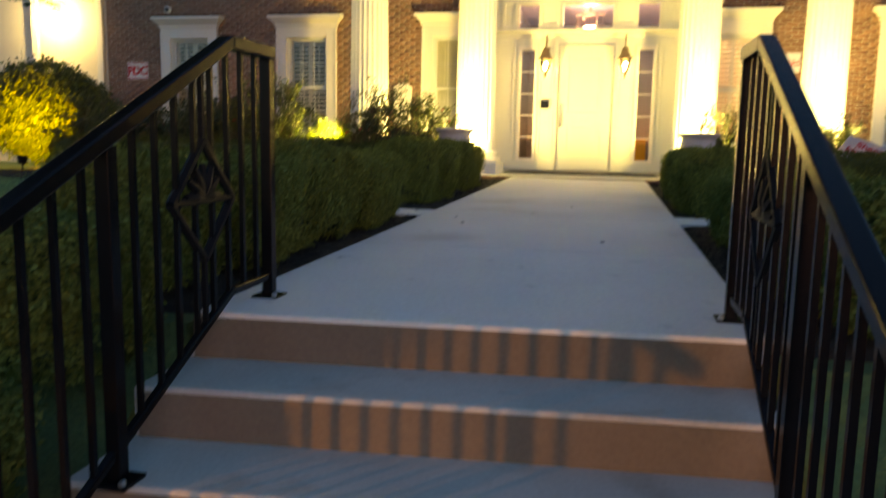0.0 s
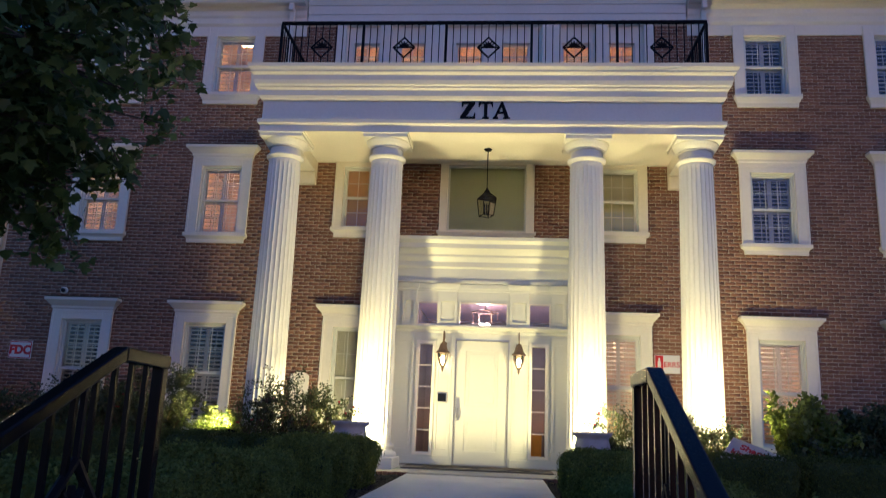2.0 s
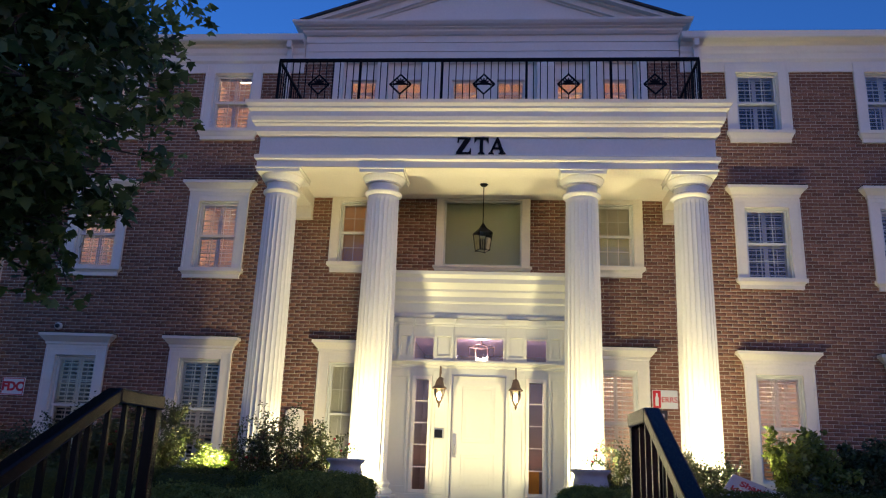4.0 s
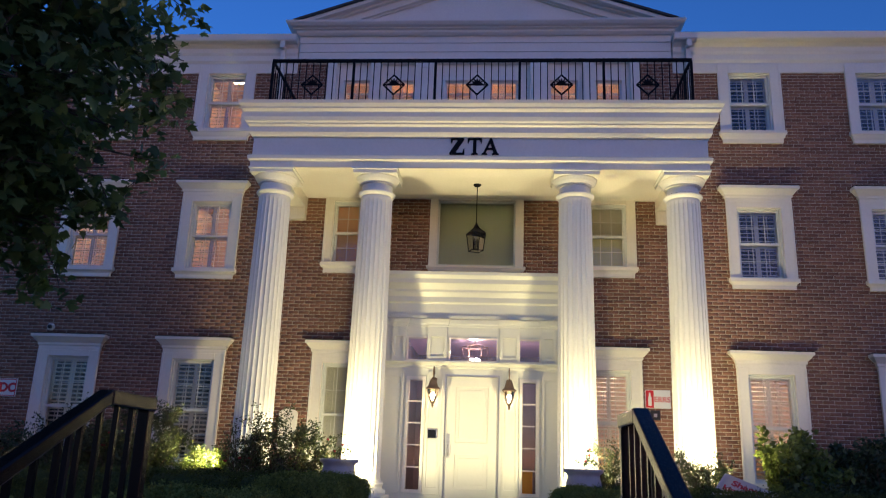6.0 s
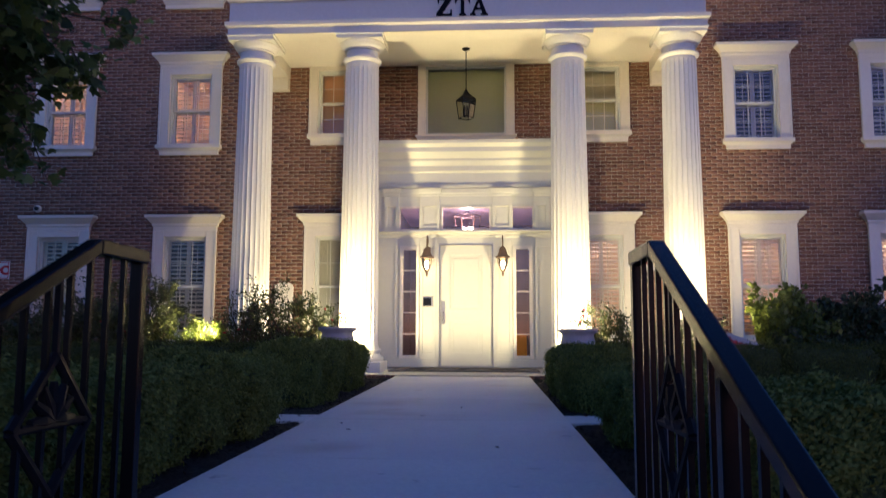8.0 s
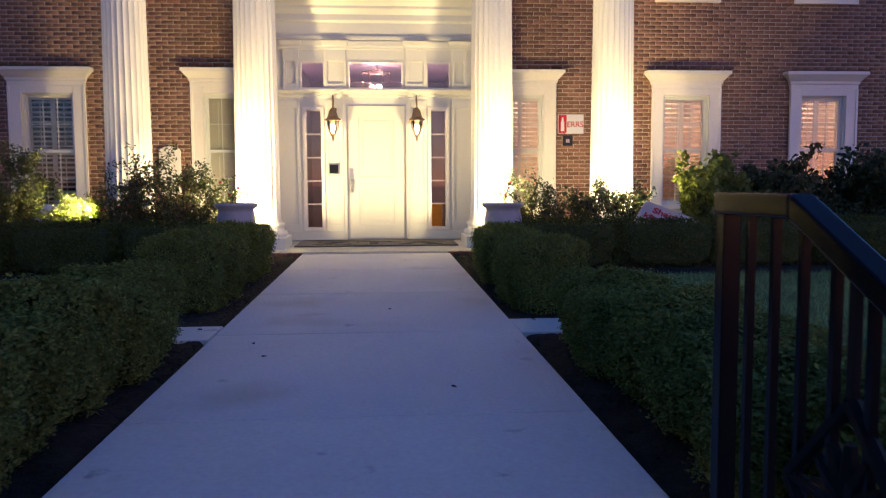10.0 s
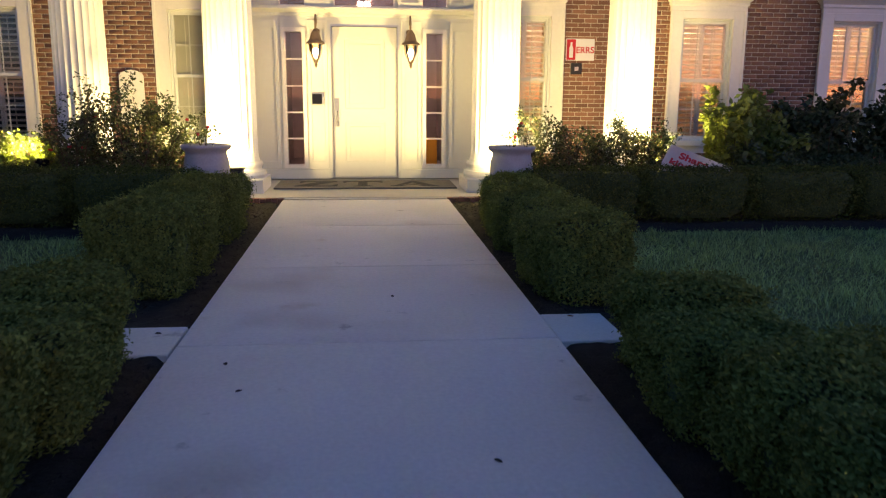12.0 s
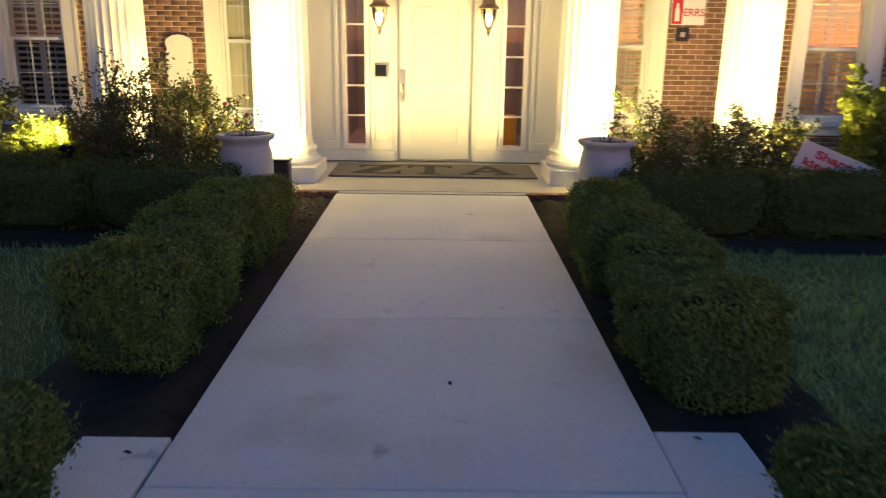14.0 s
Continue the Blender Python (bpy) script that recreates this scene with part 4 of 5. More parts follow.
for a, b in zip(POSTS, POSTS[1:]):
    for i in range(1, 12):
        x = a + (b - a) * i / 12
        if abs(x - (a + b) / 2) < 0.05:
            continue
        part("baluster", bal_me, M_IRON, rail).location = (x, RY, 0)
    cx, cz, r = (a + b) / 2, 7.12, 0.19
    d = Build()
    ring = [(cx - r, RY, cz), (cx, RY, cz + r), (cx + r, RY, cz), (cx, RY, cz - r)]
    for i in range(4):
        d.tube([ring[i], ring[(i + 1) % 4]], 0.016, 6)
    d.tube([ring[0], ring[2]], 0.014, 6)
    for i in range(7):
        an = i * math.pi / 6
        d.tube([(cx, RY, cz + 0.015), (cx + 0.05 * math.cos(an), RY, cz + 0.015 + 0.05 * math.sin(an)), (cx + 0.105 * math.cos(an), RY, cz + 0.015 + 0.105 * math.sin(an))], [0.014, 0.02, 0.012], 6)
    d.box(cx - 0.008, cx + 0.008, RY - 0.008, RY + 0.008, RB + 0.085, cz - r).box(cx - 0.008, cx + 0.008, RY - 0.008, RY + 0.008, cz + r, RT)
    part("ornament", d, M_IRON, rail, "diamond ornament with a leafy boss")
for s in (-1, 1):
    for i in range(1, 15):
        part("baluster", bal_me, M_IRON, rail).location = (s * 3.72, RY + 0.02 + i * 0.135, 0)

# ---- lanterns by the door ----


def wall_lantern():
    t = thing("wall_lantern", "lit bronze wall lantern with clear glass beside the door", "wall lamp", (0, 0, 0), "door lanterns")
    part("arm", Build().tube([(0, 0.25, 2.12), (0, 0.23, 2.2), (0, 0.15, 2.26), (0, 0.05, 2.25), (0, 0.0, 2.18), (0, 0, 2.05)], 0.011, 7), M_BRONZE, t, smooth=True)
    part("scroll", Build().tube([(0, 0.25, 1.98), (0, 0.2, 2.0), (0, 0.16, 2.1), (0, 0.18, 2.18), (0, 0.22, 2.16), (0, 0.2, 2.11)], 0.008, 6), M_BRONZE, t, smooth=True)
    part("back_plate", Build().lathe([(0.045, -0.012), (0.05, 0.0), (0.036, 0.012)], seg=16), M_BRONZE, t).matrix_basis = pose(0, 0.245, 2.05, 90)
    part("hood", Build().lathe([(0.016, 2.065), (0.028, 2.045), (0.055, 2.015), (0.07, 1.96), (0.085, 1.915), (0.12, 1.885), (0.128, 1.868), (0.112, 1.862)], seg=16), M_BRONZE, t)
    part("glass", Build().lathe([(0.088, 1.86), (0.078, 1.75), (0.032, 1.645)], seg=12, cap=False), M_SEEDED, t)
    cg = Build()
    for i in range(6):
        an = i * math.pi / 3
        cg.tube([(0.092 * math.cos(an), 0.092 * math.sin(an), 1.865), (0.082 * math.cos(an), 0.082 * math.sin(an), 1.75), (0.034 * math.cos(an), 0.034 * math.sin(an), 1.645)], 0.005, 4)
    part("cage", cg, M_BRONZE, t)
    part("finial", Build().lathe([(0.036, 1.648), (0.038, 1.638), (0.024, 1.622), (0.016, 1.6), (0.024, 1.585), (0.01, 1.566), (0.013, 1.556), (0.003, 1.542)], seg=12), M_BRONZE, t)
    part("bulb", Build().lathe([(0.012, 1.675), (0.034, 1.70), (0.046, 1.74), (0.04, 1.78), (0.014, 1.81)], seg=10), M_BULB, t)
    return t


wl = wall_lantern()
wl.matrix_basis = pose(-0.665, -1.115, 0)
copy_thing(wl, pose(0.635, -1.115, 0))

# hanging lantern under the portico, unlit
hl = thing("hanging_lantern", "unlit metal and glass lantern hanging from the portico ceiling", "lantern", (0.0, -0.85, 4.385), rz=28)
part("canopy", Build().lathe([(0.02, 1.255), (0.055, 1.265), (0.075, 1.29), (0.075, 1.375)], seg=16), M_IRON, hl)
part("rod", Build().tube([(0, 0, 0.54), (0, 0, 1.27)], 0.009, 6), M_IRON, hl)
fr = Build()
q = [(0.096, 0.015), (0.132, 0.345)]
for sx, sy in ((-1, -1), (1, -1), (1, 1), (-1, 1)):
    fr.tube([(sx * 0.096, sy * 0.096, 0.0), (sx * 0.132, sy * 0.132, 0.345), (sx * 0.02, sy * 0.02, 0.47)], 0.009, 4)
for h, z in q:
    for a, b in (((-h, -h), (h, -h)), ((h, -h), (h, h)), ((h, h), (-h, h)), ((-h, h), (-h, -h))):
        fr.tube([(*a, z), (*b, z)], 0.009, 4)
part("frame", fr, M_IRON, hl)
part("roof", Build().lathe([(0.188, 0.345), (0.10, 0.40), (0.06, 0.44), (0.05, 0.49), (0.02, 0.52), (0.012, 0.55)], seg=4), M_IRON, hl).rotation_euler = (0, 0, math.pi / 4)
gl = Build()
gl.add([(sx * h, sy * h, z) for h, z in ((0.095, 0.015), (0.131, 0.345)) for sx, sy in ((-1, -1), (1, -1), (1, 1), (-1, 1))], [(0, 1, 5, 4), (1, 2, 6, 5), (2, 3, 7, 6), (3, 0, 4, 7)])
part("glass", gl, M_SEEDED, hl)
for cx in (-0.035, 0.0, 0.035):
    part("candle", Build().lathe([(0.012, 0.03), (0.012, 0.22), (0.004, 0.25)], cx, 0, 8), M_IRON, hl)

# ---- small fittings on the walls ----
kp = thing("keypad", "square dark keypad in a steel frame beside the door", "keypad", (-0.672, YF - 0.019, 1.125))
part("case", Build().box(-0.085, 0.085, -0.02, 0.0, -0.085, 0.085), M_STEEL, kp, bevel=0.008)
part("screen", Build().box(-0.068, 0.068, -0.026, -0.0205, -0.068, 0.068), M_SCREEN, kp)
es = thing("errs_sign", "white sign with red square and red letters ERRS on brick", "sign", (3.335, -0.002, 1.9))
part("board", Build().box(-0.225, 0.225, -0.012, 0.0, -0.165, 0.165), M_SIGN, es, bevel=0.004)
part("red_square", Build().box(-0.215, -0.075, -0.016, -0.0125, -0.155, 0.155), M_RED, es)
part("bottle_symbol", Build().prism([(-0.175, -0.12), (-0.115, -0.12), (-0.115, 0.03), (-0.13, 0.06), (-0.13, 0.11), (-0.16, 0.11), (-0.16, 0.06), (-0.175, 0.03)], -0.019, -0.0165), M_SIGN, es, "white bottle-shaped symbol")
ob = part("lettering", text_mesh("ERRS", 0.135, 0.002, 0.002), M_RED, es)
ob.matrix_basis = pose(0.075, -0.0145, -0.05, 90)
kb = thing("key_box", "small black key box below the sign", "key box", (3.275, 0.0, 1.61))
part("case", Build().box(-0.085, 0.085, -0.05, 0.0, -0.085, 0.085), M_PLASTIC, kb, bevel=0.01)
part("cover", Build().box(-0.03, 0.03, -0.056, -0.0505, -0.03, 0.03), M_STEEL, kb)
fs = thing("fdc_sign", "white sign with red letters FDC on brick", "sign", (-9.02, -0.002, 1.76))
part("board", Build().box(-0.23, 0.23, -0.012, 0.0, -0.17, 0.17), M_SIGN, fs, bevel=0.004)
part("border", Build().plate(-0.22, 0.22, -0.16, 0.16, -0.015, -0.0125, [(-0.205, 0.205, -0.145, 0.145)]), M_RED, fs)
part("lettering", text_mesh("FDC", 0.23, 0.002, 0.011), M_RED, fs).matrix_basis = pose(0, -0.0145, -0.075, 90)
sc = thing("security_camera", "small white dome camera on the brick wall", "camera", (-8.3, 0.0, 2.95))
part("base", Build().lathe([(0.07, 0.0), (0.07, 0.05), (0.05, 0.06)], seg=16), M_WHITE, sc).matrix_basis = pose(0, 0, 0, 90)
part("eye", Build().lathe([(0.045, 0.06), (0.04, 0.09), (0.015, 0.11)], seg=16), M_PLASTIC, sc).matrix_basis = pose(0, 0, 0, 90)
pl = thing("plaque_board", "white arched notice board standing against the brick wall", "notice board", (-3.41, -0.06, 0))
part("post", Build().box(-0.04, 0.04, -0.02, 0.02, -0.03, 1.1), M_WHITE, pl)
part("board", Build().prism([(-0.2, 0.75), (0.2, 0.75), (0.2, 1.5), (0.17, 1.54), (0.09, 1.575), (0, 1.59), (-0.09, 1.575), (-0.17, 1.54), (-0.2, 1.5)], -0.06, -0.021), M_WHITE, pl, bevel=0.006)

pl.scale = (0.87, 1, 0.96)

# ---- doormat ----
dm = thing("doormat", "wide grey doormat with dark lettering before the door", "doormat", (0, 0, -0.03))
part("rug", Build().box(-1.2, 1.2, -1.95, -1.02, 0.0, 0.02), M_MAT, dm, bevel=0.005)
for ch, lx in (("Z", -0.95), ("T", -0.36), ("A", 0.32)):
    letter(ch, pose(lx, -1.80, 0.0215, -90), M_MATDARK, 0.003, (2.1, 2.1), dm).matrix_basis = Matrix.Translation((lx, -1.80, 0.0205)) @ Matrix(((1, 0, 0, 0), (0, 0, 1, 0), (0, -1, 0, 0), (0, 0, 0, 1)))

# ---- pots ----


def pot():
    t = thing("flower_pot", "grey rounded flower pot with sparse rose stems", "flower pot", (0, 0, 0), "entrance pots")
    part("body", Build().lathe([(0.15, -0.13), (0.19, -0.06), (0.225, 0.12), (0.24, 0.32), (0.235, 0.48), (0.215, 0.555), (0.215, 0.59), (0.255, 0.62), (0.268, 0.64), (0.262, 0.66), (0.24, 0.665), (0.21, 0.63)], seg=32, cap=False), M_POT, t, smooth=True)
    part("soil", Build().lathe([(0.03, 0.60), (0.215, 0.60), (0.20, 0.62), (0.02, 0.63)], seg=20), M_SOIL, t)
    g = np.random.default_rng(5)
    st = Build()
    tips = []
    for i in range(5):
        a, r = g.uniform(0, 6.28), g.uniform(0.1, 0.22)
        h = g.uniform(0.1, 0.28)
        p = [(0.05 * math.cos(a), 0.05 * math.sin(a), 0.61), (0.6 * r * math.cos(a), 0.6 * r * math.sin(a), 0.64 + h * 0.7), (r * math.cos(a), r * math.sin(a), 0.64 + h)]
        st.tube(p, [0.005, 0.004, 0.002], 4)
        tips += [Vector(p[1]).lerp(Vector(p[2]), k) for k in (0.0, 0.3, 0.6, 0.9, 1.0)] * 3
    part("twiggy_stem", st, M_STEM, t)
    P = np.array([tuple(v) for v in tips]) + g.normal(0, 0.018, (len(tips), 3))
    part("leaves", fast_mesh("leaves", *leaves(P, np.tile((0, 0, 1.0), (len(P), 1)), 0.04, 0.026, gen=g)), M_ROSELEAF, t)
    for v in tips[4::30]:
        part("bloom", Build().lathe([(0.004, v[2]), (0.018, v[2] + 0.01), (0.02, v[2] + 0.025), (0.008, v[2] + 0.035)], v[0], v[1], 8), M_PETAL, t, "small red bloom")
    return t


pt = pot()
pt.matrix_basis = pose(-1.70, -3.62, -0.015)
copy_thing(pt, pose(1.61, -3.60, -0.03, 0, 0, 130))

tb_ = thing("utility_box", "small dark plastic box on the ground behind the pot", "box", (-1.46, -3.28, -0.16))
part("case", Build().box(-0.09, 0.09, -0.08, 0.08, 0.0, 0.5), M_PLASTIC, tb_, bevel=0.02)
part("lid", Build().box(-0.1, 0.1, -0.09, 0.09, 0.502, 0.535), M_PLASTIC, tb_, bevel=0.015)

# ---- floodlights ----


def floodlight():
    t = thing("floodlight", "small lit ground floodlight aimed up at a column", "floodlight", (0, 0, 0), "column floodlights")
    part("stake", Build().lathe([(0.004, -0.31), (0.014, 0.0), (0.014, 0.2)], seg=8), M_IRON, t)
    part("housing", Build().lathe([(0.05, -0.09), (0.075, -0.02), (0.08, 0.03), (0.07, 0.03)], seg=16), M_IRON, t).matrix_basis = pose(0, 0, 0.26, -18)
    part("lens", Build().lathe([(0.069, 0.0), (0.069, 0.012)], seg=16), M_LENS, t).matrix_basis = pose(0, 0.005, 0.275, -18)
    return t


fl = floodlight()
fl.matrix_basis = pose(FLOOD_X[0], -3.21, 0.16)
for fx in FLOOD_X[1:]:
    copy_thing(fl, pose(fx, -2.87, -0.05))
tagged(copy_thing(fl, pose(-8.85, -3.55, -0.2, 0, 0, 30)), "small lit ground light aimed at the yew")

# ---- yard sign ----
ys = thing("yard_sign", "white yard sign with red handwriting leaning behind the hedge", "sign", (3.50, -3.46, 0.645))
lean = Matrix.Rotation(radians(-50), 4, "X") @ Matrix.Rotation(radians(33), 4, "Y")
yb = part("board", Build().box(0.0, 0.72, -0.004, 0.004, -0.58, 0.0), M_YARDSIGN, ys)
yb.matrix_basis = lean
part("lettering", text_mesh("Share", 0.15, 0.0015, 0.005), M_RED, yb).matrix_basis = pose(0.31, -0.0065, -0.18, 90)
part("lettering", text_mesh("kindness", 0.14, 0.0015, 0.005), M_RED, yb).matrix_basis = pose(0.31, -0.0065, -0.32, 90)
for sx in (0.16, 0.44):
    foot = lean @ Vector((sx, 0.008, -0.2))
    part("wire_leg", Build().tube([(foot.x, foot.y, foot.z), (foot.x, foot.y + 0.05, -0.78)], 0.004, 5), M_STEEL, ys)

# ---- stair railings ----


def stair_railing(x, label, along=0.0):
    t = thing("stair_railing", label, "railing", (x, along, 0), "stair railings")
    ye, yp, zt = -11.6, -11.92, 0.787
    slope = 0.17 / 0.36
    yl = -13.75

    def top(y):
        return zt if y > yp else zt - slope * (yp - y)

    def bar(w, zlo, zhi, y0, y1, nm):
        b = Build()
        b.add([(sx * w, y, top(y) + z) for y in (y0, y1) for z in (zlo, zhi) for sx in (-1, 1)], [(0, 1, 3, 2), (4, 6, 7, 5), (0, 4, 5, 1), (2, 3, 7, 6), (0, 2, 6, 4), (1, 5, 7, 3)])
        return part(nm, b, M_BLACK, t, bevel=0.006)
    bar(0.027, -0.005, 0.045, yp, ye + 0.03, "top_rail")
    bar(0.027, -0.005, 0.045, yl - 0.1, yp, "top_rail")
    bar(0.014, -0.875, -0.845, yp, ye - 0.02, "bottom_rail")
    bar(0.014, -0.875, -0.845, yl, yp, "bottom_rail")
    for y in (ye, -12.62, -13.6):
        zf = -0.16 if y > -11.9 else -0.16 - 0.17 * math.ceil((-11.9 - y) / 0.36)
        part("post", Build().box(-0.022, 0.022, y - 0.022, y + 0.022, zf, top(y) - 0.004), M_BLACK, t, bevel=0.003)
        part("foot_plate", Build().box(-0.055, 0.055, y - 0.055, y + 0.055, zf - 0.002, zf + 0.012), M_BLACK, t, bevel=0.003)
        part("bolt", Build().lathe([(0.011, zf + 0.012), (0.011, zf + 0.024), (0.005, zf + 0.028)], -0.04 if x > 0 else 0.04, y - 0.04, 6), M_STEEL, t)
    y = ye - 0.115
    while y > yl:
        if min(abs(y + 12.62), abs(y + 13.6), abs(y + 12.11)) > 0.05:
            part("baluster", Build().box(-0.0085, 0.0085, y - 0.0085, y + 0.0085, top(y) - 0.85, top(y) - 0.003), M_BLACK, t)
        y -= 0.112
    cy, r = -12.11, 0.20
    cz = top(cy) - 0.43
    d = Build()
    ring = [(0, cy - r, cz), (0, cy, cz + r), (0, cy + r, cz), (0, cy, cz - r)]
    for i in range(4):
        d.tube([ring[i], ring[(i + 1) % 4]], 0.016, 6)
    d.tube([ring[0], ring[2]], 0.013, 6)
    for i in range(7):
        an = i * math.pi / 6
        d.tube([(0, cy, cz + 0.015), (0, cy + 0.05 * math.cos(an), cz + 0.015 + 0.05 * math.sin(an)), (0, cy + 0.11 * math.cos(an), cz + 0.015 + 0.11 * math.sin(an))], [0.014, 0.02, 0.012], 6)
    d.box(-0.0085, 0.0085, cy - 0.0085, cy + 0.0085, top(cy) - 0.85, cz - r).box(-0.0085, 0.0085, cy - 0.0085, cy + 0.0085, cz + r, top(cy) - 0.003)
    part("ornament", d, M_IRON, t, "diamond ornament with a leafy boss")
    return t


stair_railing(-0.855, "black metal stair railing with square balusters on the steps", -0.03)
stair_railing(0.935, "black metal stair railing reflecting the blue sky", 0.06)

# ---- hedges and beds ----
mulch = thing("mulch", "dark shredded mulch in the planting beds", "mulch", kind="stuff")


def bed(x0, x1, y0, y1, z, step=0.07):
    nx, ny = max(2, int((x1 - x0) / step)), max(2, int((y1 - y0) / step))
    X, Y = np.meshgrid(np.linspace(x0, x1, nx + 1), np.linspace(y0, y1, ny + 1))
    Z = z + rng.normal(0, 0.008, X.shape)
    Z[0], Z[-1], Z[:, 0], Z[:, -1] = z - 0.06, z - 0.06, z - 0.06, z - 0.06
    v = np.stack([X.ravel(), Y.ravel(), Z.ravel()], 1)
    idx = np.arange((nx + 1) * (ny + 1)).reshape(ny + 1, nx + 1)
    f = np.stack([idx[:-1, :-1].ravel(), idx[:-1, 1:].ravel(), idx[1:, 1:].ravel(), idx[1:, :-1].ravel()], 1)
    return v, f


for i, (x0, x1, y0, y1) in enumerate([(-1.95, -1.003, -11.85, -2.79), (1.003, 1.95, -11.85, -2.79), (-9.6, -1.96, -4.55, -2.8), (1.96, 9.6, -4.45, -2.8), (-9.6, -4.31, -2.79, -0.02), (4.31, 9.6, -2.79, -0.02)]):
    v, f = bed(x0, x1, y0, y1, -0.145, 0.07 if i < 2 else 0.14)
    if i < 2:
        v[:, 2] += 0.145 + path_z(v[:, 1]) - 0.025
    tagged(part("bed_surface", fast_mesh("bed_surface", v, f), M_MULCH, mulch), kind="stuff")
nc = 5200
side = np.where(rng.random(nc) < 0.5, -1, 1)
cp = np.stack([side * rng.uniform(1.01, 1.5, nc), rng.uniform(-11.6, -2.85, nc), np.full(nc, -0.132)], 1)
cp = cp[(cp[:, 1] < -8.36) | (cp[:, 1] > -7.68)]
nc = len(cp)
cp[:, 2] = path_z(cp[:, 1]) - 0.014
cv, cf = leaves(cp, np.tile((0, 0, 1.0), (nc, 1)), 0.045, 0.012, spread=0.35)
tagged(part("chips", fast_mesh("chips", cv, cf), M_MULCH, mulch), kind="stuff")


def superpoints(d, a, b, c, p):
    """Points and normals of a box with rounded upright edges (exponent p) and a crisper top edge."""
    q = p + 4 if p > 3 else p
    h = (np.abs(d[:, 0]) ** p + np.abs(d[:, 1]) ** p) ** (1 / p) + 1e-9
    u = d * ((h ** q + np.abs(d[:, 2]) ** q) ** (-1 / q))[:, None]
    hu = (np.abs(u[:, 0]) ** p + np.abs(u[:, 1]) ** p) ** (1 / p) + 1e-9
    nrm = np.stack([np.sign(u[:, 0]) * hu ** (q - p) * np.abs(u[:, 0]) ** (p - 1) / a, np.sign(u[:, 1]) * hu ** (q - p) * np.abs(u[:, 1]) ** (p - 1) / b, np.sign(u[:, 2]) * np.abs(u[:, 2]) ** (q - 1) / c], 1)
    nrm /= np.linalg.norm(nrm, axis=1, keepdims=True) + 1e-9
    return u * (a, b, c), nrm


def lumps(pts, seed, freq, amp):
    ph = np.random.default_rng(seed).uniform(0, 6.28, 9)
    x, y, z = pts.T * freq
    return amp * (np.sin(x + ph[0]) * np.sin(y * 1.1 + ph[1]) + np.sin(z * 1.2 + ph[2] + x * 0.5) * np.sin(y * 0.9 + ph[3]) + 0.6 * np.sin(2.1 * x + ph[4]) * np.sin(2.3 * z + ph[5]) * np.sin(1.9 * y + ph[6]))


def clipped_bush(seed, a, b, c, count, leaf, p=4.5, amp=0.026, freq=9.0):
    """Leaf shell and dark core of a clipped bush, half sizes a, b, c, standing on z = 0."""
    g = np.random.default_rng(seed)
    rays = g.normal(0, 1, (count, 3))
    pts, nrm = superpoints(rays / np.linalg.norm(rays, axis=1, keepdims=True), a, b, c, p)
    off = lumps(pts, seed, freq, amp) + lumps(pts, seed + 7, freq * 3.4, 0.011) + g.normal(0, leaf * 0.5, count) - leaf * 0.4
    strays = g.random(count) < 0.12
    off[strays] += g.uniform(0, leaf * 2.1, strays.sum())
    q = pts + nrm * off[:, None]
    taper = np.clip((q[:, 2] + c) / (2 * c), 0, 1)
    q[:, :2] *= (0.83 + 0.17 * np.minimum(1, taper * 1.7))[:, None]
    keep = (q[:, 2] > -c * 0.95) & (g.random(count) < 0.42 + 0.9 * taper)
    q, nrm = q[keep], nrm[keep]
    q[:, 2] += c
    v, f = leaves(q, nrm, leaf * 1.2, leaf * 0.6, spread=0.7, gen=g)
    shell = fast_mesh("foliage", v, f)
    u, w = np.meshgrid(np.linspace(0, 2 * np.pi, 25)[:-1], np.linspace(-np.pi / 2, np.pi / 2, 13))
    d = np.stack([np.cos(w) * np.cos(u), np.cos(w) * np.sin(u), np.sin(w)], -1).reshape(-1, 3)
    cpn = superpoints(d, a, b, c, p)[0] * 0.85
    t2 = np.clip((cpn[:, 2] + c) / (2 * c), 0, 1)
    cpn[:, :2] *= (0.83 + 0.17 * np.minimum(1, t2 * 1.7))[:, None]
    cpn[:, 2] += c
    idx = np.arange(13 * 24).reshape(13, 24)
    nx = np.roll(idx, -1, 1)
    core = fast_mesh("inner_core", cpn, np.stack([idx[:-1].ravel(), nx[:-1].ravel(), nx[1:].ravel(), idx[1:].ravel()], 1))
    return shell, core


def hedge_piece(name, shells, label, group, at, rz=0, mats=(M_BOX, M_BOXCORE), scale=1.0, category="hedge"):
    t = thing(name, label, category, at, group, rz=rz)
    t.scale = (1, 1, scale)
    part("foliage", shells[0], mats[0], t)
    part("inner_core", shells[1], mats[1], t, "solid core, darkened for the shade between the leaves")
    return t


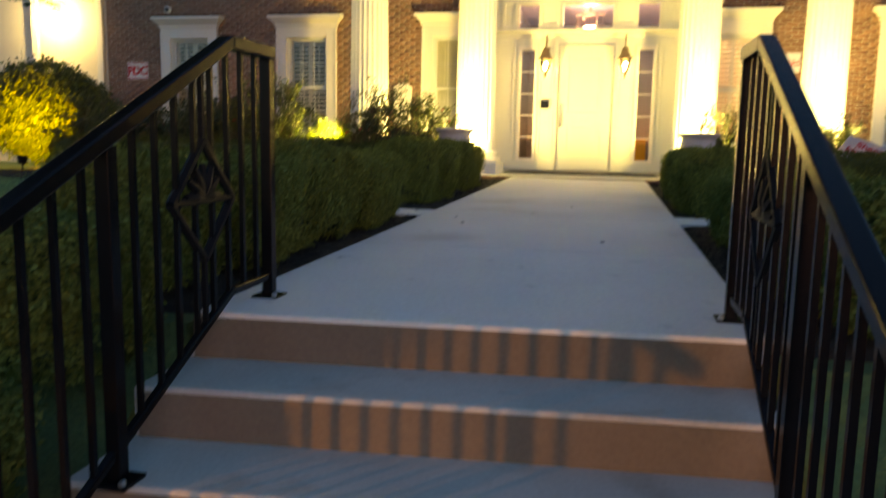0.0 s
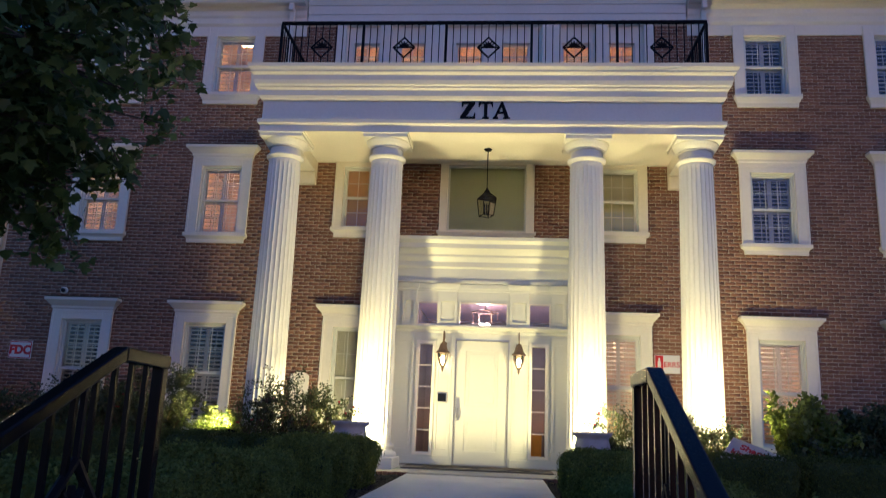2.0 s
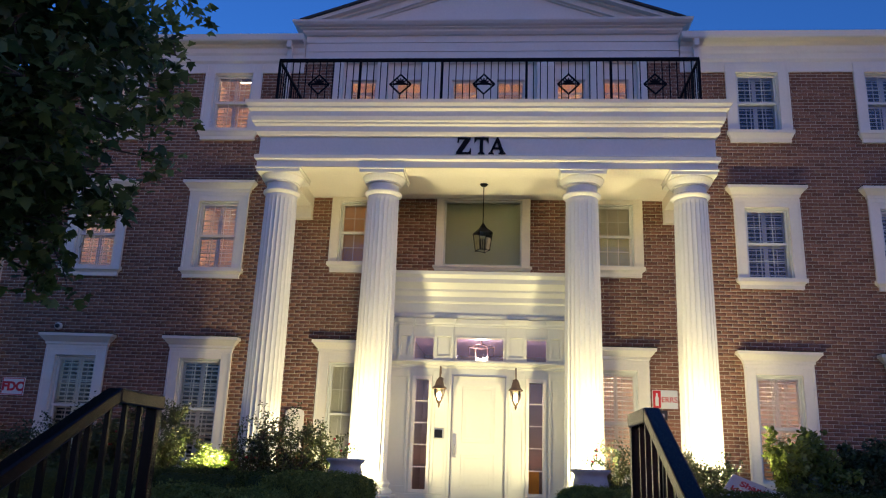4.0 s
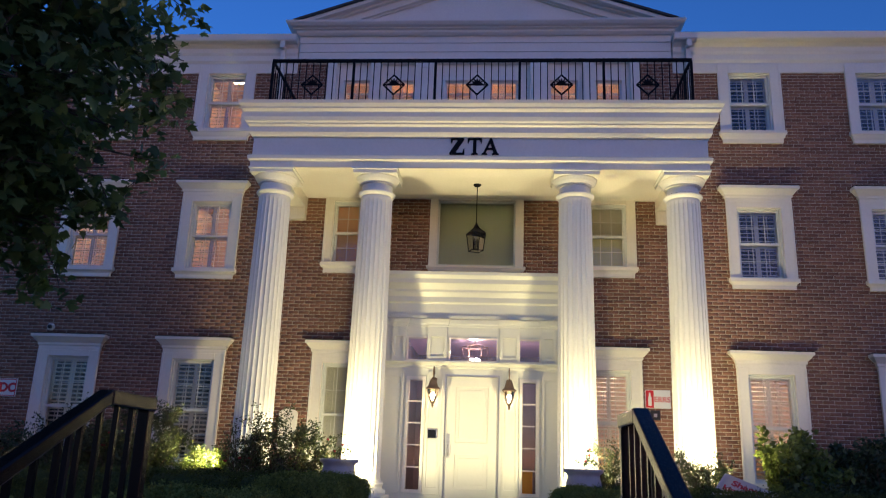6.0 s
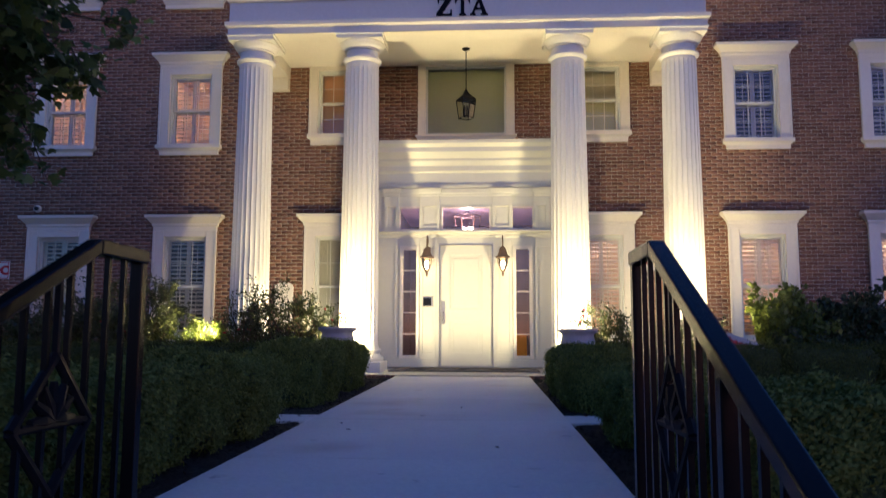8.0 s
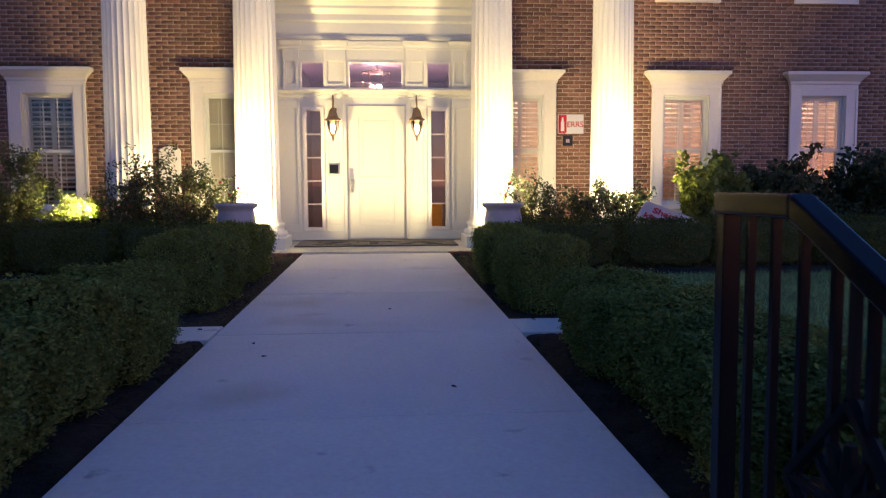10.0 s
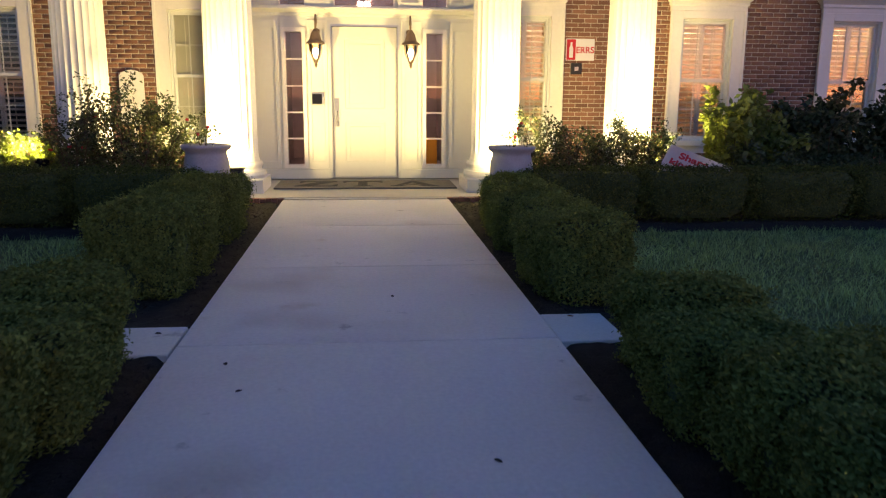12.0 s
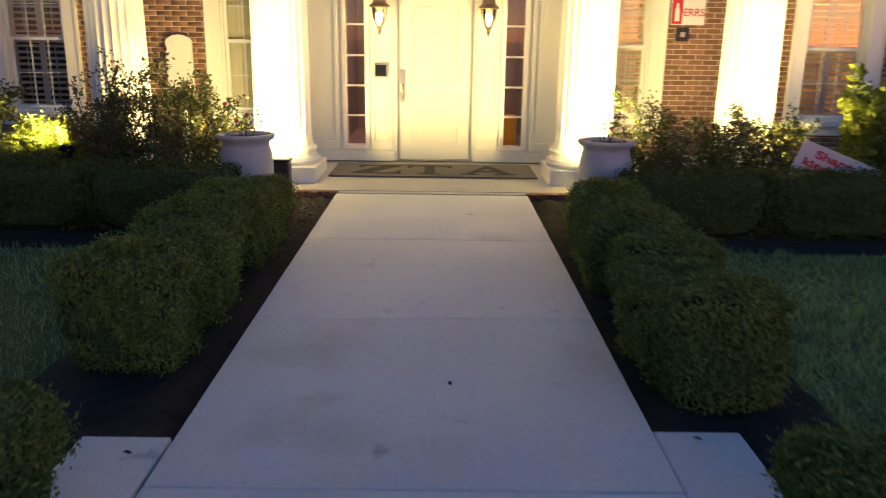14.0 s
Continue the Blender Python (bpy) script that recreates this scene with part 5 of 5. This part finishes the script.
BUSH = [clipped_bush(20 + i, 0.3, 0.24, 0.318, 38000, 0.023, p=5.6, amp=0.034, freq=8.0) for i in range(5)]
LEFT_Y = [-4.65, -5.21, -5.8, -6.38, -7.0, -8.58, -9.2, -9.78, -10.4, -11.0, -11.62, -12.25, -12.9]
RIGHT_Y = [-4.62, -5.16, -5.72, -6.24, -6.78, -7.3, -8.7, -9.3, -9.88, -10.42, -11.05, -11.6]
for k, (sx, ys_) in enumerate(((-1.47, LEFT_Y), (1.40, RIGHT_Y))):
    for i, y in enumerate(ys_):
        hedge_piece("hedge_bush", BUSH[(i * 3 + k) % 5], "clipped dark green boxwood bush beside the path", "path hedges",
                    (sx + 0.05 * math.sin(i * 2.3 + k) + ((0.06, 0.07)[k] if y < -8 else 0), y, ground_z(-2, y) + 0.06), rz=(i % 2) * 180 + (i * 7) % 13 - 6, scale=(0.84 if y > -8 else 0.75) - 0.08 * k + 0.05 * ((i * 5 + k) % 3))
LONG = [clipped_bush(40 + i, 0.66, 0.26, 0.305, 16000, 0.026, p=7, amp=0.016) for i in range(3)]
for s in (-1, 1):
    for i in range(7 if s > 0 else 5):
        hedge_piece("hedge_bush", LONG[(i + (s > 0)) % 3], "low clipped hedge section across the flower bed", "bed hedges", mats=(M_BOXSHADE, M_BOXCORE), scale=0.94, at=(s * (2.35 + i * 1.2), -4.04, -0.15), rz=180 * (i % 2))

# ---- loose shrubs ----


def shrub(name, label, at, height, spread, seed, stems=16, leaf=0.045, per=26, mat=None, blooms=0, group="shrubs", dense=1.0):
    g = np.random.default_rng(seed)
    t = thing(name, label, "shrub", at, group)
    st = Build()
    pts = []
    for i in range(stems):
        a = g.uniform(0, 2 * math.pi)
        r = spread * math.sqrt(g.uniform(0.05, 1))
        h = height * g.uniform(0.6, 1.0) * (1 - 0.25 * (r / spread) ** 2)
        base = Vector((0.18 * r * math.cos(a), 0.18 * r * math.sin(a), 0))
        tip = Vector((r * math.cos(a), r * math.sin(a), h))
        mid = base.lerp(tip, 0.5) + Vector(g.normal(0, 0.06 * spread, 3)) + Vector((0, 0, 0.08 * h))
        st.tube([base, base.lerp(mid, 0.5), mid, mid.lerp(tip, 0.5) + Vector(g.normal(0, 0.02, 3)), tip], [0.011, 0.009, 0.007, 0.005, 0.002], 4)
        for j in range(7):
            u = g.uniform(0.3, 1.0)
            o = (base.lerp(mid, u * 2) if u < 0.5 else mid.lerp(tip, u * 2 - 1))
            e = o + Vector(g.normal(0, 0.2 * spread, 3)) + Vector((0, 0, 0.06 * height))
            e.z = max(e.z, 0.05)
            st.tube([o, o.lerp(e, 0.5) + Vector(g.normal(0, 0.012, 3)), e], [0.004, 0.003, 0.0015], 3)
            k = int(2.9 * per * dense * g.uniform(0.4, 1.3))
            for _ in range(k):
                q = o.lerp(e, g.uniform(0.15, 1.1)) + Vector(g.normal(0, 0.035, 3))
                pts.append((q.x, q.y, max(q.z, 0.03)))
    part("twiggy_stem", st, M_STEM, t)
    P = np.array(pts)
    N = g.normal(0, 0.6, P.shape) + (0, 0, 0.7)
    part("foliage", fast_mesh("foliage", *leaves(P, N, leaf, leaf * 0.62, spread=0.5, droop=0.4, gen=g)), mat or M_ROSELEAF, t)
    for i in range(blooms):
        q = P[g.integers(len(P))]
        b = Build()
        for k in range(7):
            an = k * 0.9
            b.lathe([(0.003, 0.0), (0.016, 0.008), (0.018, 0.02), (0.008, 0.028)], 0.012 * math.cos(an), 0.012 * math.sin(an), 6)
        part("bloom", b, M_PETAL, t, "red rose bloom").location = (q[0], q[1], max(q[2], 0.5 * height))
    return t


Z0 = -0.15
shrub("rose_bush", "leggy rose bush with thin bare stems before a column", (-2.55, -3.2, Z0), 1.42, 0.72, 1, 36, 0.045, 15, blooms=2)
shrub("rose_bush", "leggy rose bush beside the lit floodlight", (-3.08, -3.35, Z0), 1.5, 0.42, 2, 20, 0.042, 10, blooms=2)
shrub("rose_bush", "yellow-green shrub glowing in the floodlight", (-3.78, -3.12, Z0), 0.92, 0.45, 3, 26, 0.05, 20, mat=M_LIME, blooms=4)
shrub("rose_bush", "dark rose bush under the windows with a few red blooms", (-4.85, -3.0, Z0), 1.45, 0.75, 4, 26, 0.05, 34, blooms=6)
shrub("shrub", "dark leafy shrub under the windows", (-6.2, -2.9, Z0), 1.35, 0.85, 5, 20, 0.055, 30, mat=M_DARKLEAF)
shrub("shrub", "dark leafy shrub under the windows", (-7.7, -2.9, Z0), 1.25, 0.85, 6, 20, 0.055, 30, mat=M_DARKLEAF)
shrub("rose_bush", "thin rose bush behind the pot", (2.12, -3.25, Z0), 1.28, 0.55, 7, 18, 0.042, 14)
shrub("rose_bush", "thin rose bush before a column", (2.85, -3.15, Z0), 1.1, 0.5, 8, 15, 0.042, 20)
shrub("rose_bush", "thin rose bush in the floodlight", (3.35, -2.95, Z0), 1.2, 0.42, 9, 15, 0.042, 16)
shrub("shrub", "dense low green shrub beside the yard sign", (4.85, -3.25, Z0), 0.8, 0.5, 10, 18, 0.05, 30, mat=M_DARKLEAF)
shrub("shrub", "bright yellow-green broad-leaved shrub under a window", (4.65, -2.75, Z0), 1.48, 0.62, 11, 20, 0.10, 20, mat=M_LIME)
shrub("shrub", "dark broad-leaved shrub under a window", (5.85, -2.6, Z0), 1.5, 0.8, 12, 18, 0.10, 24, mat=M_DARKLEAF)
shrub("shrub", "dark broad-leaved shrub under a window", (7.4, -2.6, Z0), 1.55, 0.9, 13, 18, 0.10, 24, mat=M_DARKLEAF)
shrub("shrub", "dark broad-leaved shrub at the end of the bed", (8.7, -2.6, Z0), 1.4, 0.9, 14, 18, 0.10, 24, mat=M_DARKLEAF)
shrub("shrub", "low dark shrub behind the hedge", (5.6, -3.3, Z0), 0.75, 0.7, 15, 16, 0.05, 30, mat=M_DARKLEAF)
shrub("shrub", "low dark shrub behind the hedge", (7.0, -3.35, Z0), 0.75, 0.7, 16, 16, 0.05, 30, mat=M_DARKLEAF)

YEW = clipped_bush(60, 1.2, 1.1, 0.95, 16000, 0.075, p=2.05, amp=0.06, freq=4)
hedge_piece("yew", YEW, "rounded yew bush lit yellow by a ground light", "", (-9.98, -1.5, -0.15), mats=(M_YEW, M_BOXCORE), category="shrub")

# ---- tree at the edge of the lawn ----
tree = thing("tree", "broad maple tree with dark lobed leaves hanging low", "tree", (-5.9, -8.9, -0.25))
tb = Build()
tb.tube([(0, 0, 0), (0.03, 0.0, 0.6), (0.0, 0.05, 1.6), (0.1, 0.0, 2.6), (0.3, -0.05, 4.0), (0.5, 0.0, 6.0)], [0.24, 0.19, 0.17, 0.15, 0.11, 0.05], 12)
part("trunk", tb, M_BARK, tree, smooth=True)
g = np.random.default_rng(77)
lv = []
ends = []
for i in range(73):
    a = g.uniform(0, 2 * math.pi)
    if i < 54:
        a = g.uniform(-0.95, 0.8)
    z0 = g.uniform(1.8, 5.4)
    reach = g.uniform(1.6, 2.9) + 0.36 * (z0 - 2) if i < 54 else g.uniform(1.4, 2.6)
    dz = g.uniform(-0.3, 1.6) - 0.25 * reach
    o = Vector((0.1, 0, z0))
    e = Vector((reach * math.cos(a), reach * math.sin(a), z0 + dz))
    m = o.lerp(e, 0.5) + Vector((0, 0, 0.3)) + Vector(g.normal(0, 0.12, 3))
    while e.x + 0.45 * abs(e.y) > 2.75 + 0.42 * (e.z - 2.1) and e.length > 0.5:
        e = o.lerp(e, 0.93)
    m = o.lerp(e, 0.5) + Vector((0, 0, 0.15)) + Vector(g.normal(0, 0.08, 3))
    lb = Build().tube([o, o.lerp(m, 0.5) + Vector((0, 0, 0.1)), m, m.lerp(e, 0.55) + Vector(g.normal(0, 0.06, 3)), e], [0.05, 0.04, 0.028, 0.016, 0.005], 6)
    for j in range(11):
        u = g.uniform(0.3, 1.0)
        q = (o.lerp(m, 2 * u) if u < 0.5 else m.lerp(e, 2 * u - 1))
        f_ = q + Vector(g.normal(0, 0.34, 3)) + Vector((0, 0, -0.12))
        if f_.x + 0.45 * abs(f_.y) > 2.85 + 0.42 * (f_.z - 2.1) or f_.z < 2.1:
            continue
        lb.tube([q, q.lerp(f_, 0.5) + Vector(g.normal(0, 0.03, 3)), f_], [0.009, 0.006, 0.002], 4)
        for _ in range(33):
            w = q.lerp(f_, g.uniform(0.2, 1.1)) + Vector(g.normal(0, 0.10, 3))
            lv.append(tuple(w))
    part("limb", lb, M_BARK, tree)
lv = np.array(lv)
lv = lv[(lv[:, 2] > 2.05) & (lv[:, 0] + 0.45 * np.abs(lv[:, 1]) < 2.9 + 0.42 * (lv[:, 2] - 2.1))]
LOBES = np.array([(0, 0), (0.16, 0.10), (0.42, 0.04), (0.36, 0.22), (0.52, 0.48), (0.27, 0.46), (0.22, 0.62), (0.0, 1.0), (-0.22, 0.62), (-0.27, 0.46), (-0.52, 0.48), (-0.36, 0.22), (-0.42, 0.04), (-0.16, 0.10)])
nl = len(lv)
nr = g.normal(0, 0.7, (nl, 3)) + (0, -0.3, 0.8)
nr /= np.linalg.norm(nr, axis=1, keepdims=True)
t_ = g.normal(0, 0.8, (nl, 3)) + (0, 0, -0.6)
t_ -= (t_ * nr).sum(1, keepdims=True) * nr
t_ /= np.linalg.norm(t_, axis=1, keepdims=True)
s_ = np.cross(nr, t_)
sz = g.uniform(0.085, 0.17, (nl, 1, 1))
V = lv[:, None, :] + sz * (LOBES[None, :, 0:1] * s_[:, None, :] + LOBES[None, :, 1:2] * t_[:, None, :] - 0.35 * (LOBES[None, :, 0:1] ** 2) * nr[:, None, :])
base = np.arange(nl)[:, None] * 14
tri = np.array([(0, i, i + 1) for i in range(1, 13)])
Fm = (base[:, :, None] + tri[None]).reshape(-1, 3)
part("crown", fast_mesh("crown", V.reshape(-1, 3), Fm), M_MAPLE, tree)

# ---- neighbouring building ----
nb = thing("neighbour_building", "low cream-sided building beyond the brick house", "building")
wb = Build()
wb.box(-24, -9.75, 1.5, 8, -0.3, 5.0)
part("wall", wb, M_SIDING, nb)
part("roof", Build().prism([(-24.3, 5.0), (-9.72, 5.0), (-9.72, 5.1), (-24.3, 5.1)], 1.2, 8.3), M_SHINGLE, nb)
part("corner_post", Build().box(-12.62, -12.48, 1.40, 1.478, -0.3, 5.0), M_WHITE, nb)
part("corner_post", Build().box(-10.95, -10.81, 1.40, 1.478, -0.3, 5.0), M_WHITE, nb)
nl_ = thing("wall_lamp", "lit globe wall lamp on the neighbouring building", "wall lamp", (-11.95, 1.48, 3.05))
part("globe", Build().lathe([(0.02, -0.13), (0.09, -0.09), (0.12, 0.0), (0.09, 0.09), (0.02, 0.12)], 0, -0.16, 14), M_BULB, nl_)
part("bracket", Build().tube([(0, 0, 0.2), (0, -0.16, 0.22), (0, -0.16, 0.12)], 0.015, 6), M_IRON, nl_)

# ---- grass ----
ng = 120000
gs = np.where(rng.random(ng) < 0.35, -1, 1)
gxp = gs * (1.78 + 8.0 * rng.random(ng) ** 1.4)
gyp = -12.0 + 7.5 * rng.random(ng)
gp = np.stack([gxp, gyp, np.full(ng, -0.212)], 1)
h = rng.uniform(0.035, 0.08, (ng, 1)) * (0.7 + 0.5 * (np.sin(gxp * 3.1) * np.sin(gyp * 2.7) > 0))[:, None]
d = rng.normal(0, 1, (ng, 2))
d /= np.linalg.norm(d, axis=1, keepdims=True)
wv = np.concatenate([d * 0.005, np.zeros((ng, 1))], 1)
tip = np.concatenate([rng.normal(0, 0.032, (ng, 2)), h], 1)
GV = np.stack([gp - wv, gp + wv, gp + tip], 1).reshape(-1, 3)
tagged(part("grass", fast_mesh("grass", GV, np.arange(ng * 3).reshape(-1, 3)), M_GRASS), "short mown dark green grass on the lawn", "grass", kind="stuff")

# ---- bricks of the front wall ----
BH, BL, CH, CL = 0.0587, 0.194, 0.0677, 0.203
blocked = HOLES + [(-1.63, 1.63, -0.3, 3.9), (-3.22, 3.22, 6.55, 8.8), (-4.3, 4.3, -0.3, 0.0)]
whole_me = Build().box(0, BL, 0, 0.02, 0, BH).mesh("brick")
bv = []
singles = 0
for j in range(int((8.70 + 0.2) / CH)):
    z = -0.2 + j * CH
    x = -9.7 - (CL / 2 if j % 2 else 0)
    while x < 9.7:
        spans = [(max(x, -9.7), min(x + BL, 9.7))]
        for a, b, c, d_ in blocked:
            if z + BH > c and z < d_:
                nxt = []
                for p0, p1 in spans:
                    if p1 <= a or p0 >= b:
                        nxt.append((p0, p1))
                    else:
                        if p0 < a:
                            nxt.append((p0, a))
                        if p1 > b:
                            nxt.append((b, p1))
                spans = nxt
        for p0, p1 in spans:
            if p1 - p0 < 0.02:
                continue
            if 2.95 < x < 4.4 and z < 2.7 and p1 - p0 > BL - 0.001 and singles < 300:
                part("brick", whole_me, M_BRICK, wall_front).location = (p0, -0.0003 * ((j * 7 + singles) % 4), z)
                singles += 1
            else:
                bv.append((p0, p1, z, -0.0003 * rng.integers(0, 5)))
        x += CL
bv = np.array(bv)
o = np.zeros(len(bv))
corner = [(bv[:, i], y, z) for y in (bv[:, 3], o + 0.02) for z in (bv[:, 2], bv[:, 2] + BH) for i in (0, 1)]
BVv = np.stack([np.stack(c, 1) for c in corner], 1).reshape(-1, 3)
bf = np.array([(0, 1, 3, 2), (0, 4, 5, 1), (2, 3, 7, 6), (0, 2, 6, 4), (1, 5, 7, 3)])
BF = (np.arange(len(bv))[:, None, None] * 8 + bf[None]).reshape(-1, 4)
tagged(part("bricks", fast_mesh("bricks", BVv, BF), M_BRICK, wall_front), kind="stuff")
